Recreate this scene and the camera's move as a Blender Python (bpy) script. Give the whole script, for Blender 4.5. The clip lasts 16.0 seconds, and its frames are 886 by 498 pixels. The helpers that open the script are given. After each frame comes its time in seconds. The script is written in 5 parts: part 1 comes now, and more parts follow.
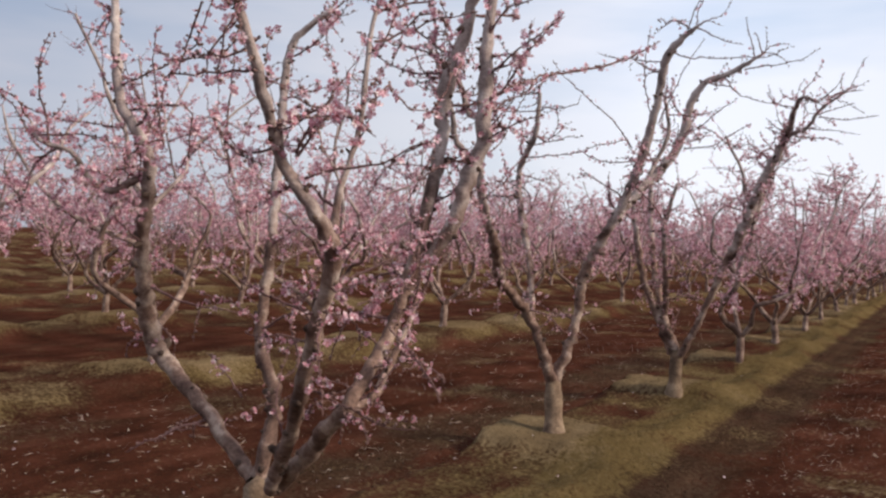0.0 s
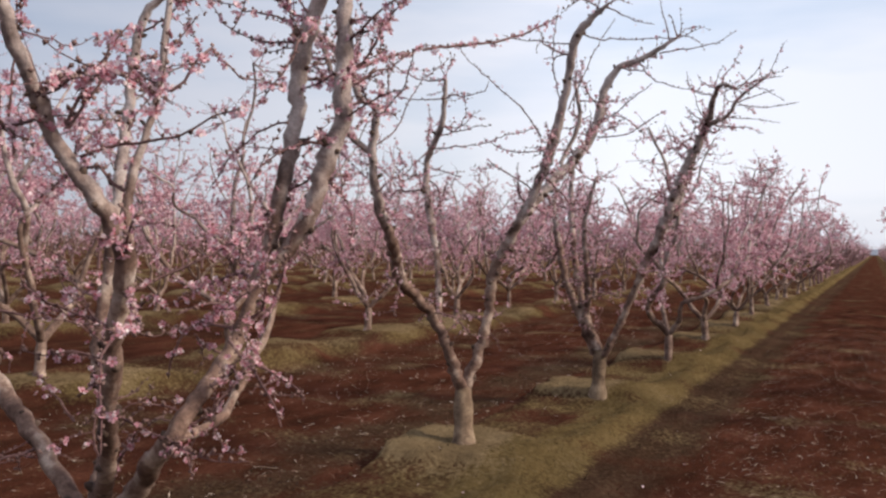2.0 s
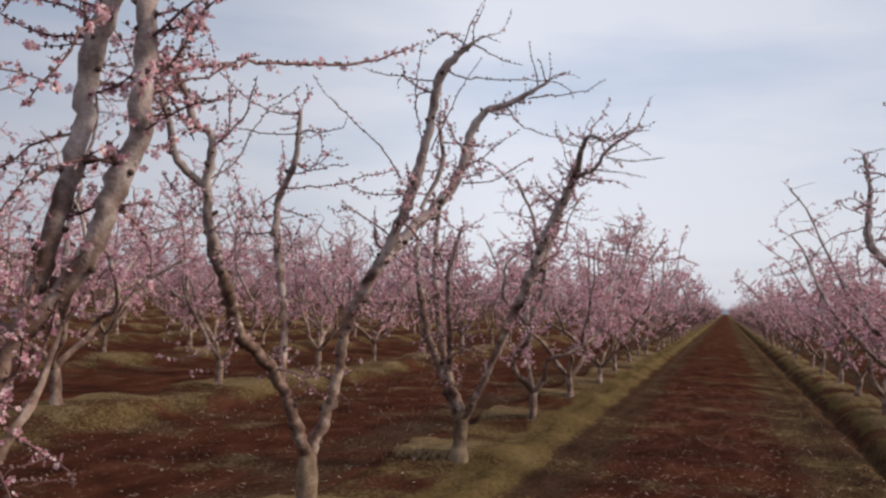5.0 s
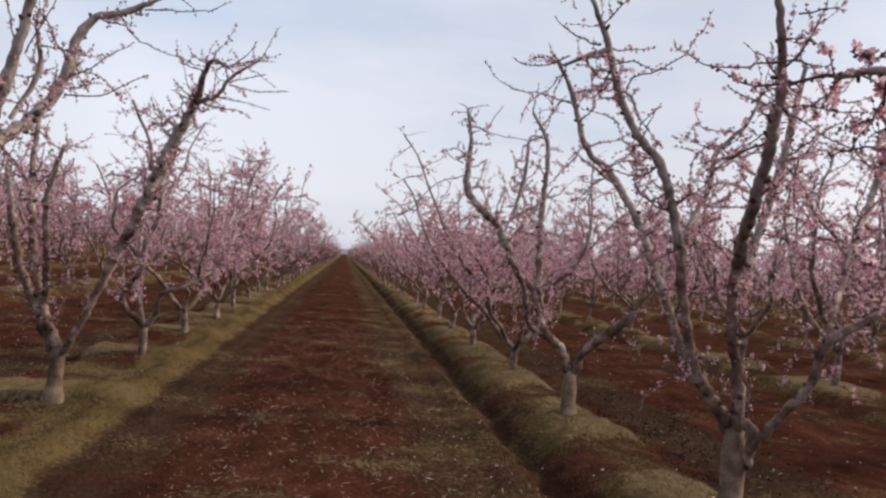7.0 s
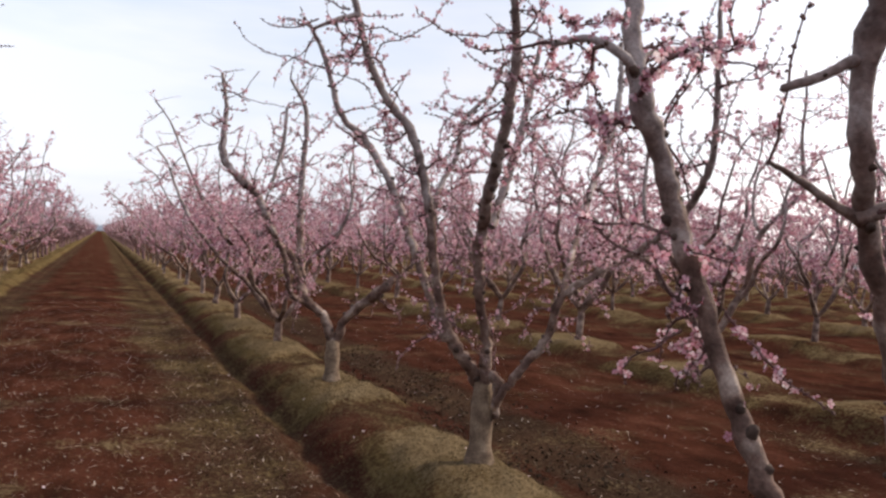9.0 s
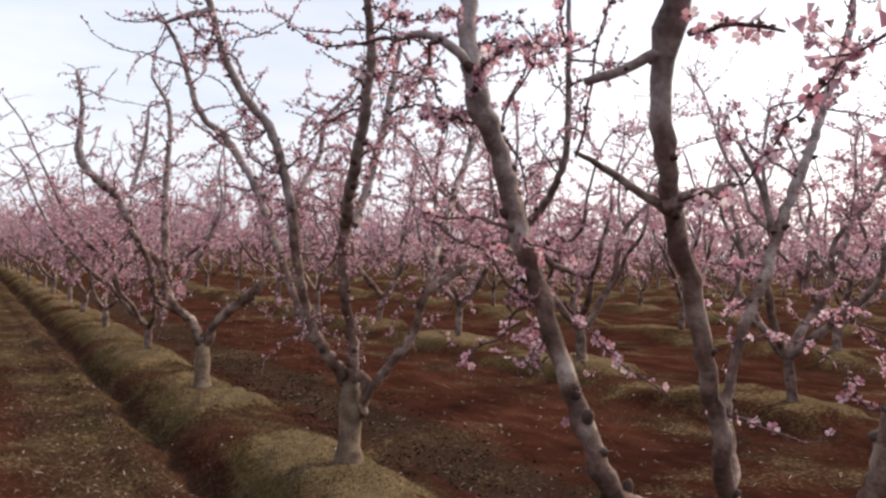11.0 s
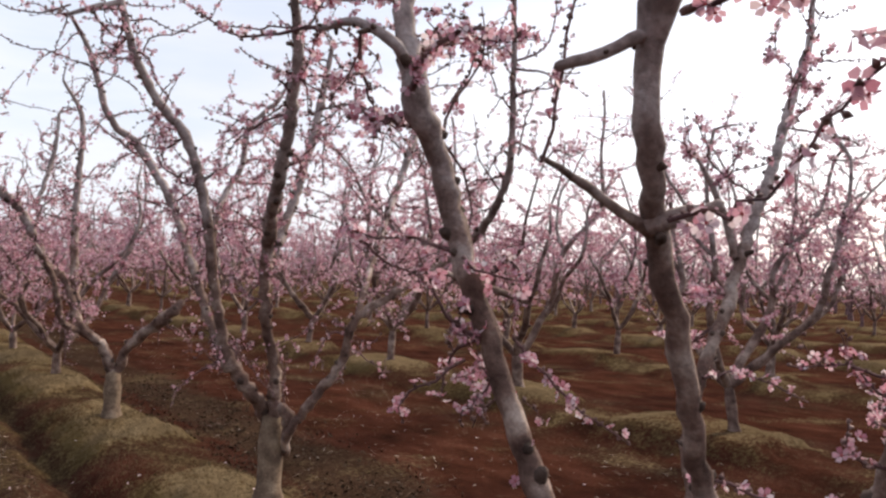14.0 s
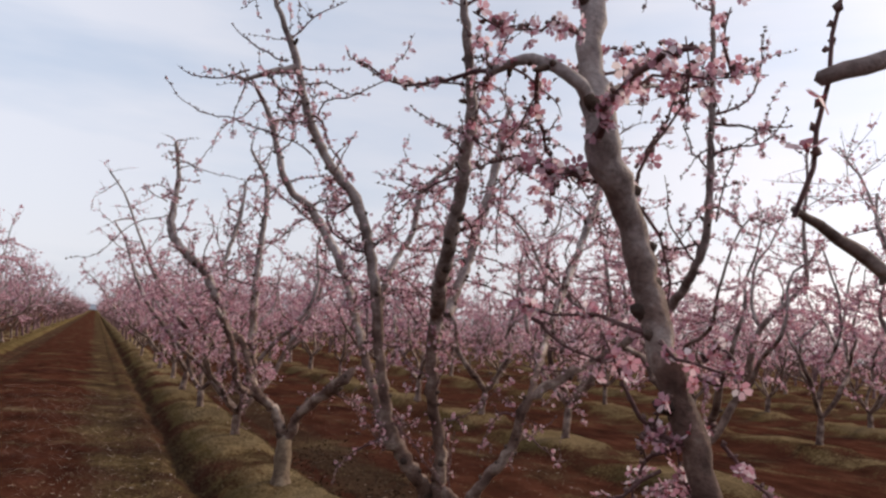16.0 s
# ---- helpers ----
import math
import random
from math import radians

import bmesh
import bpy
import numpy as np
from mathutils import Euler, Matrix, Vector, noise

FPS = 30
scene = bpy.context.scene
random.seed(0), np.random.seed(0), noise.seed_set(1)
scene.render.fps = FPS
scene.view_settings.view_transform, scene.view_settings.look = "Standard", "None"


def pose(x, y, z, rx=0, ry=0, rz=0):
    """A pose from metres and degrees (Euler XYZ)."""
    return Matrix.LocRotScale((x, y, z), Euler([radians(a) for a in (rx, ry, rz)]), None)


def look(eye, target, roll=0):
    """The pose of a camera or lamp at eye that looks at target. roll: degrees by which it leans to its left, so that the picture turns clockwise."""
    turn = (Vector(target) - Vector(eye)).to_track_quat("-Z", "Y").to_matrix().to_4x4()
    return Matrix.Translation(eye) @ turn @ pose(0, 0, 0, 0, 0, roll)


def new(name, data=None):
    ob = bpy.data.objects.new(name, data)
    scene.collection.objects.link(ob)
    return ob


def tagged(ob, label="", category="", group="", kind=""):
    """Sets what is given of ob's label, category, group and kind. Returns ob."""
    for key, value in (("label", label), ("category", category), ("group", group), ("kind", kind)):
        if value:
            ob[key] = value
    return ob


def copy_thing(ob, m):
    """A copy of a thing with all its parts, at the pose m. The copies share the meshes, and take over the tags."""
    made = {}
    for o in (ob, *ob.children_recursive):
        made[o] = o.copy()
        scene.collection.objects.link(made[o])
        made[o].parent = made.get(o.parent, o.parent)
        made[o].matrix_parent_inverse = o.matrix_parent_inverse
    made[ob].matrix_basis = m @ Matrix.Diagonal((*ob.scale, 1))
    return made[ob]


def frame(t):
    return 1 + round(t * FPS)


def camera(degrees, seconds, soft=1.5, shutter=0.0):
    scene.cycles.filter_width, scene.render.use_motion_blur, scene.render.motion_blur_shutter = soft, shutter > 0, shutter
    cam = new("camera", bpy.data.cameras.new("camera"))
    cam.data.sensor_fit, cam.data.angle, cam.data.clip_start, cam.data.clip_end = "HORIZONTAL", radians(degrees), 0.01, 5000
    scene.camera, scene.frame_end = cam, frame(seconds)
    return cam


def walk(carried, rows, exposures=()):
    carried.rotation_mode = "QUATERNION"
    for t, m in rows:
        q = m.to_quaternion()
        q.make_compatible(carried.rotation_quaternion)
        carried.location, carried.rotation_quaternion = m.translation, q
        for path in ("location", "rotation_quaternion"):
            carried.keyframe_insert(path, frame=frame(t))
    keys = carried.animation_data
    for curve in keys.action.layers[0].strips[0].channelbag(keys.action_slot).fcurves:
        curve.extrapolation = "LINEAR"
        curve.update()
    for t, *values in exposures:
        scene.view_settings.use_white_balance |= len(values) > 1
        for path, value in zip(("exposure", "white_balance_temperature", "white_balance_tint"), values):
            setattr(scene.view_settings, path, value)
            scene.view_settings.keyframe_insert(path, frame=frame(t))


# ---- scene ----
cam = camera(55.2, 16.0, soft=2.5)

# seconds, eye, target, roll
PATH = [
    (0, (-0.032, 0.581, 1.724), (-1.056, 2.299, 1.707), 2.1),
    (0.5, (-0.086, 0.687, 1.712), (-1.026, 2.452, 1.688), -0.1),
    (1, (-0.048, 0.828, 1.72), (-0.94, 2.618, 1.712), -0.3),
    (1.5, (0.025, 1.038, 1.713), (-0.919, 2.802, 1.724), 0.8),
    (2, (0.005, 1.206, 1.702), (-0.903, 2.988, 1.693), 1.2),
    (2.5, (-0.094, 1.363, 1.72), (-0.923, 3.182, 1.686), 2.0),
    (3, (-0.195, 1.477, 1.723), (-0.995, 3.31, 1.7), 0.7),
    (5.3, (-0.092, 1.79, 1.689), (-0.645, 3.708, 1.817), 3.2),
    (5.5, (-0.12, 1.781, 1.675), (-0.583, 3.724, 1.779), 3.7),
    (6, (-0.114, 1.813, 1.67), (-0.348, 3.798, 1.748), 3.9),
    (6.5, (-0.085, 1.84, 1.674), (-0.101, 3.839, 1.72), 4.6),
    (7, (-0.042, 1.865, 1.666), (0.188, 3.852, 1.694), 4.3),
    (7.5, (0.007, 1.853, 1.651), (0.466, 3.799, 1.666), 4.5),
    (8, (0.025, 1.855, 1.648), (0.579, 3.777, 1.635), 4.6),
    (8.5, (0.045, 1.851, 1.64), (0.699, 3.741, 1.63), 3.5),
    (9, (0.067, 1.836, 1.626), (0.818, 3.689, 1.623), 3.0),
    (9.5, (0.086, 1.816, 1.623), (0.899, 3.643, 1.644), 2.5),
    (10, (0.102, 1.785, 1.618), (0.996, 3.574, 1.631), 1.2),
    (10.2, (0.106, 1.773, 1.619), (1.048, 3.537, 1.638), 0.7),
    (12.3, (0.474, 1.821, 1.616), (1.483, 3.547, 1.573), 2.4),
    (12.5, (0.495, 1.83, 1.615), (1.499, 3.559, 1.57), 2.8),
    (13, (0.506, 1.865, 1.623), (1.543, 3.574, 1.587), 3.4),
    (13.5, (0.49, 2.006, 1.638), (1.579, 3.684, 1.657), 3.7),
    (14, (0.432, 2.145, 1.637), (1.552, 3.801, 1.697), 2.3),
    (14.5, (0.424, 2.224, 1.642), (1.498, 3.905, 1.787), 2.9),
    (15, (0.484, 2.325, 1.648), (1.441, 4.074, 1.81), 2.7),
    (15.5, (0.575, 2.414, 1.664), (1.364, 4.245, 1.829), 4.0),
    (16, (0.634, 2.499, 1.669), (1.376, 4.345, 1.869), 4.2),
]
walk(cam, [(t, look(eye, target, roll)) for t, eye, target, roll in PATH],
     exposures=[(0, 0.15), (2.5, 0.18), (5.3, -0.15), (6.5, -0.17), (7.5, 0.24), (8.5, 0.47), (9, 0.3), (9.7, 0.2), (12.5, 0.47), (13.5, 0.42), (14.5, 0.13), (15.2, -0.24), (16, -0.04)])

# ---- world, sun, exposure ----
SUN_AZIMUTH, SUN_HEIGHT = 78.0, 34.0          # degrees from +y towards +x, degrees above the horizon
world = bpy.data.worlds.new("sky")
scene.world = world
world.use_nodes = True
wt = world.node_tree
for n in list(wt.nodes):
    wt.nodes.remove(n)


def node(tree, kind, **values):
    n = tree.nodes.new(kind)
    for key, value in values.items():
        if key in n.inputs:
            n.inputs[key].default_value = value
    return n


w_out = node(wt, "ShaderNodeOutputWorld")
w_back = node(wt, "ShaderNodeBackground", Strength=0.1)
w_sky = node(wt, "ShaderNodeTexSky")
w_sky.sky_type, w_sky.sun_disc = "NISHITA", False
w_sky.sun_elevation, w_sky.sun_rotation = radians(SUN_HEIGHT), radians(SUN_AZIMUTH)
w_sky.air_density, w_sky.dust_density, w_sky.ozone_density = 1.0, 2.0, 1.5
w_co = node(wt, "ShaderNodeTexCoord")
w_map = node(wt, "ShaderNodeMapping")
w_map.inputs["Scale"].default_value = (1.0, 1.0, 5.0)
w_noise = node(wt, "ShaderNodeTexNoise", Scale=1.7, Detail=5.0, Roughness=0.52)
w_ramp = node(wt, "ShaderNodeValToRGB")
w_ramp.color_ramp.elements[0].position, w_ramp.color_ramp.elements[0].color = 0.36, (0.04, 0.04, 0.04, 1)
w_ramp.color_ramp.elements[1].position, w_ramp.color_ramp.elements[1].color = 0.58, (0.92, 0.92, 0.92, 1)
w_mix = node(wt, "ShaderNodeMix")
w_mix.data_type = "RGBA"
wt.links.new(w_co.outputs["Generated"], w_map.inputs["Vector"])
wt.links.new(w_map.outputs["Vector"], w_noise.inputs["Vector"])
wt.links.new(w_noise.outputs["Fac"], w_ramp.inputs["Fac"])
wt.links.new(w_ramp.outputs["Color"], w_mix.inputs["Factor"])
w_cloud = node(wt, "ShaderNodeMix")
w_cloud.data_type = "RGBA"
w_cloud.inputs["Factor"].default_value = 0.22
w_cloud.inputs["A"].default_value = (8.62, 8.64, 9.45, 1)
wt.links.new(w_sky.outputs["Color"], w_cloud.inputs["B"])
wt.links.new(w_cloud.outputs["Result"], w_mix.inputs["B"])
w_veil = node(wt, "ShaderNodeMix")
w_veil.data_type = "RGBA"
w_veil.inputs["Factor"].default_value = 0.62
w_veil.inputs["B"].default_value = (6.9, 7.7, 9.3, 1)
wt.links.new(w_sky.outputs["Color"], w_veil.inputs["A"])
wt.links.new(w_veil.outputs["Result"], w_mix.inputs["A"])
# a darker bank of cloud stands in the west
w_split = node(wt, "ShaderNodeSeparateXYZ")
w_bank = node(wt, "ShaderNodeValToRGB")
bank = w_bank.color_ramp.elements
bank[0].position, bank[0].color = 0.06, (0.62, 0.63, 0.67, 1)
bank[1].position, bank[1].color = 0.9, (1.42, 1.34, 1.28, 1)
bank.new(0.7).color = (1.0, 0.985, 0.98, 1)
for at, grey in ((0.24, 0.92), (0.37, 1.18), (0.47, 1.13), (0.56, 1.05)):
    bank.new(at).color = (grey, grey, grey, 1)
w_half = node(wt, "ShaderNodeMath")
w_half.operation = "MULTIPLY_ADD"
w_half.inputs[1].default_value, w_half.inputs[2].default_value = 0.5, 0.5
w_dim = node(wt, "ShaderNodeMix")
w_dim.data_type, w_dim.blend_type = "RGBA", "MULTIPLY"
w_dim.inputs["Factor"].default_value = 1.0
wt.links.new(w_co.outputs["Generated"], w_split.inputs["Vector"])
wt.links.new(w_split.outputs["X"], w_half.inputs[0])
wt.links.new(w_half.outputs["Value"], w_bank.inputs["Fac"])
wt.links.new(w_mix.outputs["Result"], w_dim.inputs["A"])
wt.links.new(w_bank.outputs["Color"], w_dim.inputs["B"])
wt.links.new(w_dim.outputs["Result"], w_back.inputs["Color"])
wt.links.new(w_back.outputs["Background"], w_out.inputs["Surface"])

sun_data = bpy.data.lights.new("sun", "SUN")
sun_data.energy, sun_data.angle, sun_data.color = 3.9, radians(10), (1.0, 0.86, 0.7)
sun = new("sun", sun_data)
_a, _e = radians(SUN_AZIMUTH), radians(SUN_HEIGHT)
sun.matrix_world = look((math.sin(_a) * 50, math.cos(_a) * 50, math.tan(_e) * 50), (0, 0, 0))

# ---- materials ----


def material(name, roughness=0.85):
    m = bpy.data.materials.new(name)
    m.use_nodes = True
    t = m.node_tree
    b = t.nodes["Principled BSDF"]
    b.inputs["Roughness"].default_value = roughness
    b.inputs["Specular IOR Level"].default_value = 0.25
    return m, t, b


def ramp(tree, source, stops):
    r = tree.nodes.new("ShaderNodeValToRGB")
    e = r.color_ramp.elements
    while len(e) < len(stops):
        e.new(0.5)
    for k, (at, colour) in enumerate(stops):
        e[k].position, e[k].color = at, (*colour, 1)
    tree.links.new(source, r.inputs["Fac"])
    return r.outputs["Color"]


def noise_of(tree, vector, scale, detail=4.0, rough=0.55, stretch=None):
    if stretch:
        mp = tree.nodes.new("ShaderNodeMapping")
        mp.inputs["Scale"].default_value = stretch
        tree.links.new(vector, mp.inputs["Vector"])
        vector = mp.outputs["Vector"]
    n = node(tree, "ShaderNodeTexNoise", Scale=scale, Detail=detail, Roughness=rough)
    tree.links.new(vector, n.inputs["Vector"])
    return n.outputs["Fac"]


def mix(tree, factor, a, b, blend="MIX"):
    m = tree.nodes.new("ShaderNodeMix")
    m.data_type, m.blend_type = "RGBA", blend
    for key, value in (("Factor", factor), ("A", a), ("B", b)):
        if isinstance(value, (int, float)):
            m.inputs[key].default_value = value
        elif isinstance(value, tuple):
            m.inputs[key].default_value = (*value, 1)
        else:
            tree.links.new(value, m.inputs[key])
    return m.outputs["Result"]


def sums(tree, op, a, b):
    m = tree.nodes.new("ShaderNodeMath")
    m.operation = op
    for k, value in enumerate((a, b)):
        if isinstance(value, (int, float)):
            m.inputs[k].default_value = value
        else:
            tree.links.new(value, m.inputs[k])
    return m.outputs["Value"]


def bump(tree, bsdf, height, strength, distance):
    b = node(tree, "ShaderNodeBump", Strength=strength, Distance=distance)
    tree.links.new(height, b.inputs["Height"])
    tree.links.new(b.outputs["Normal"], bsdf.inputs["Normal"])


def place(tree):
    return tree.nodes.new("ShaderNodeNewGeometry").outputs["Position"]


def make_bark(name, dark, mid, pale, young_glare=None):
    """Mottled bark; can blend by attribute to smoother greyer bark of the last years' wood, with some glare put into
    its colour.
    """
    m, t, b = material(name, 0.88)
    p = place(t)
    big = noise_of(t, p, 7.0, 5.0, 0.6)
    ring = noise_of(t, p, 11.0, 4.0, 0.6, (1.0, 1.0, 1.7))
    fine = noise_of(t, p, 70.0, 3.0)
    base = ramp(t, big, [(0.32, dark), (0.5, mid), (0.68, pale)])
    stain = noise_of(t, p, 2.3, 3.0, 0.5)
    base = mix(t, ramp(t, stain, [(0.54, (0, 0, 0)), (0.7, (0.42, 0.42, 0.42))]), base, dark)
    ringed = mix(t, ramp(t, ring, [(0.34, (0.4, 0.4, 0.4)), (0.5, (0, 0, 0))]), base, dark)
    if young_glare:
        age = t.nodes.new("ShaderNodeAttribute")
        age.attribute_name = "young_glare"
        patchy = sums(t, "ADD", age.outputs["Fac"], sums(t, "MULTIPLY", sums(t, "SUBTRACT", big, 0.5), 1.2))
        smooth_bark = ramp(t, big, [(0.3, young_glare[0]), (0.5, young_glare[1]), (0.7, young_glare[2])])
        ringed = mix(t, ramp(t, patchy, [(0.3, (0, 0, 0)), (0.75, (1, 1, 1))]), ringed, smooth_bark)
    grain = mix(t, 0.5, ringed, ramp(t, fine, [(0.3, (0.45, 0.45, 0.45)), (0.7, (1.25, 1.25, 1.25))]), "MULTIPLY")
    t.links.new(grain, b.inputs["Base Color"])
    bump(t, b, sums(t, "ADD", big, fine), 0.6, 0.008)
    return m


# greyer bark of recent wood, some camera glare paled into the colour
YOUNG_GLARE = ((0.13, 0.1, 0.095), (0.31, 0.252, 0.238), (0.5, 0.44, 0.42))
BARK = make_bark("peach_bark", (0.062, 0.034, 0.027), (0.2, 0.127, 0.101), (0.5, 0.4, 0.335), YOUNG_GLARE)
TRUNK = make_bark("trunk_bark", (0.08, 0.05, 0.034), (0.195, 0.135, 0.09), (0.35, 0.262, 0.18))
KNOT = make_bark("pruning_knot", (0.035, 0.022, 0.017), (0.085, 0.056, 0.044), (0.17, 0.12, 0.095))
BUD = make_bark("bud_scale", (0.11, 0.065, 0.06), (0.2, 0.125, 0.115), (0.32, 0.22, 0.2))
LIMB = make_bark("limb_bark", (0.066, 0.038, 0.031), (0.2, 0.133, 0.107), (0.43, 0.335, 0.28), YOUNG_GLARE)
TWIG = make_bark("shoot_bark", (0.085, 0.047, 0.05), (0.16, 0.088, 0.088), (0.25, 0.155, 0.145))


def make_petal():
    m, t, b = material("petal", 0.6)
    isl = t.nodes.new("ShaderNodeNewGeometry").outputs["Random Per Island"]
    tone = ramp(t, isl, [(0.0, (0.43, 0.18, 0.235)), (0.33, (0.59, 0.31, 0.378)), (0.7, (0.71, 0.487, 0.542)), (1.0, (0.87, 0.77, 0.78))])
    t.links.new(tone, b.inputs["Base Color"])
    tr = t.nodes.new("ShaderNodeBsdfTranslucent")
    t.links.new(tone, tr.inputs["Color"])
    mx = node(t, "ShaderNodeMixShader", Fac=0.42)
    t.links.new(b.outputs["BSDF"], mx.inputs[1])
    t.links.new(tr.outputs["BSDF"], mx.inputs[2])
    t.links.new(mx.outputs["Shader"], t.nodes["Material Output"].inputs["Surface"])
    return m


PETAL = make_petal()
HEART, _t, _b = material("flower_heart", 0.7)
_t.links.new(ramp(_t, noise_of(_t, place(_t), 90.0), [(0.3, (0.28, 0.03, 0.06)), (0.7, (0.5, 0.14, 0.14))]), _b.inputs["Base Color"])


def make_ground():
    m, t, b = material("orchard_ground", 1.0)
    b.inputs["Specular IOR Level"].default_value = 0.0
    p = place(t)

    def cover(name):
        a = t.nodes.new("ShaderNodeAttribute")
        a.attribute_name = name
        return a.outputs["Fac"]

    big = noise_of(t, p, 0.9, 6.0, 0.6)
    streak = noise_of(t, p, 2.4, 6.0, 0.65, (1.1, 0.5, 1.0))
    fine = noise_of(t, p, 26.0, 6.0, 0.7)
    grit = noise_of(t, p, 120.0, 3.0, 0.6)
    soil = ramp(t, streak, [(0.28, (0.021, 0.0087, 0.0062)), (0.5, (0.057, 0.0198, 0.0125)), (0.72, (0.107, 0.0412, 0.0262))])
    soil = mix(t, ramp(t, fine, [(0.35, (0.6, 0.6, 0.6)), (0.55, (0, 0, 0))]), soil, (0.03, 0.016, 0.011))
    soil = mix(t, ramp(t, grit, [(0.63, (0, 0, 0)), (0.72, (0.5, 0.5, 0.5))]), soil, (0.2, 0.12, 0.08))
    weed = ramp(t, mix(t, 0.35, fine, streak), [(0.3, (0.018, 0.0104, 0.0072)), (0.5, (0.047, 0.0274, 0.0176)), (0.72, (0.106, 0.066, 0.0425))])
    dry = ramp(t, mix(t, 0.5, streak, fine), [(0.26, (0.075, 0.052, 0.028)), (0.5, (0.15, 0.107, 0.06)), (0.74, (0.25, 0.19, 0.115))])
    wob = sums(t, "MULTIPLY", sums(t, "SUBTRACT", sums(t, "ADD", big, sums(t, "MULTIPLY", fine, 0.8)), 0.9), 2.6)
    turf = ramp(t, mix(t, 0.4, fine, streak), [(0.26, (0.042, 0.0288, 0.0125)), (0.5, (0.1, 0.07, 0.031)), (0.74, (0.17, 0.122, 0.059))])
    k_turf = ramp(t, sums(t, "ADD", cover("turf"), wob), [(0.25, (0, 0, 0)), (0.8, (1, 1, 1))])
    k_weed = ramp(t, sums(t, "ADD", cover("weed"), wob), [(0.25, (0, 0, 0)), (0.8, (1, 1, 1))])
    k_dry = ramp(t, sums(t, "ADD", cover("dry_grass"), wob), [(0.28, (0, 0, 0)), (0.8, (1, 1, 1))])
    colour = mix(t, k_dry, mix(t, k_turf, mix(t, k_weed, soil, weed), turf), dry)
    t.links.new(colour, b.inputs["Base Color"])
    bump(t, b, sums(t, "ADD", fine, sums(t, "MULTIPLY", grit, 0.4)), 0.9, 0.03)
    return m


GROUND = make_ground()


def make_speckle(name, stops):
    m, t, b = material(name, 0.8)
    b.inputs["Specular IOR Level"].default_value = 0.05
    isl = t.nodes.new("ShaderNodeNewGeometry").outputs["Random Per Island"]
    tone = ramp(t, isl, stops)
    tone = mix(t, 0.4, tone, ramp(t, noise_of(t, place(t), 40.0), [(0.3, (0.5, 0.5, 0.5)), (0.7, (1.3, 1.3, 1.3))]), "MULTIPLY")
    t.links.new(tone, b.inputs["Base Color"])
    return m


STRAW = make_speckle("dry_straw", [(0.0, (0.12, 0.06, 0.04)), (0.55, (0.3, 0.2, 0.14)), (1.0, (0.74, 0.62, 0.52))])
CRUMB = make_speckle("soil_clod", [(0.0, (0.045, 0.022, 0.016)), (0.7, (0.13, 0.075, 0.05)), (1.0, (0.32, 0.23, 0.16))])
GRASS = make_speckle("dry_grass", [(0.0, (0.07, 0.05, 0.025)), (0.5, (0.105, 0.076, 0.038)), (1.0, (0.16, 0.118, 0.064))])
WEED = make_speckle("weed_leaf", [(0.0, (0.03, 0.02, 0.0125)), (0.6, (0.056, 0.037, 0.0235)), (1.0, (0.1, 0.068, 0.042))])
FALLEN = make_speckle("fallen_petal", [(0.0, (0.7, 0.5, 0.52)), (1.0, (0.85, 0.72, 0.7))])
# evergreen leaves, lightened and greyed: distance haze is put into the colour
EVERGREEN_HAZED = make_speckle("hazed_evergreen_leaf", [(0.0, (0.09, 0.095, 0.09)), (1.0, (0.16, 0.165, 0.155))])
# hills tinted blue-grey, the haze of distance painted into the base colour
HILL = make_speckle("hazed_far_hill", [(0.0, (0.16, 0.19, 0.24)), (1.0, (0.2, 0.23, 0.28))])

# ---- mesh tools ----


class Net:
    """Gathers rings, blades and petals into one mesh."""

    def __init__(self):
        self.v, self.f, self.s, self.count = [], [], [], 0

    def add(self, verts, faces, slot=0):
        verts = np.asarray(verts, float)
        faces = np.asarray(faces, int) + self.count
        self.v.append(verts)
        self.f.append(faces)
        self.s.append(np.full(len(faces), slot, int))
        self.count += len(verts)

    def mesh(self, name, materials, smooth=True):
        me = bpy.data.meshes.new(name)
        if not self.v:
            return me
        verts = np.concatenate(self.v)
        sizes = np.concatenate([np.full(len(f), f.shape[1], int) for f in self.f])
        loops = np.concatenate([f.ravel() for f in self.f])
        me.vertices.add(len(verts))
        me.vertices.foreach_set("co", verts.ravel())
        me.loops.add(len(loops))
        me.loops.foreach_set("vertex_index", loops)
        me.polygons.add(len(sizes))
        me.polygons.foreach_set("loop_start", np.concatenate([[0], np.cumsum(sizes)[:-1]]))
        me.polygons.foreach_set("loop_total", sizes)
        me.polygons.foreach_set("material_index", np.concatenate(self.s))
        me.polygons.foreach_set("use_smooth", np.full(len(sizes), smooth))
        for m in materials:
            me.materials.append(m)
        me.update(calc_edges=True)
        me.validate()
        return me


def part(name, net, materials, parent, label="", smooth=True):
    ob = new(name, net.mesh(name, materials, smooth))
    ob.parent = parent
    return tagged(ob, label)


def age_and_glare(limb, low, high):
    """Marks bark by height as newer wood, from the old base up to the last years' growth; the paler tone also holds
    some glare.
    """
    me = limb.data
    co = np.zeros(len(me.vertices) * 3)
    me.vertices.foreach_get("co", co)
    a = me.attributes.new("young_glare", "FLOAT", "POINT")
    a.data.foreach_set("value", np.clip((co[2::3] - low) / (high - low), 0, 1).astype(np.float32))


def unit(v):
    return v / np.maximum(np.linalg.norm(v, axis=-1, keepdims=True), 1e-9)


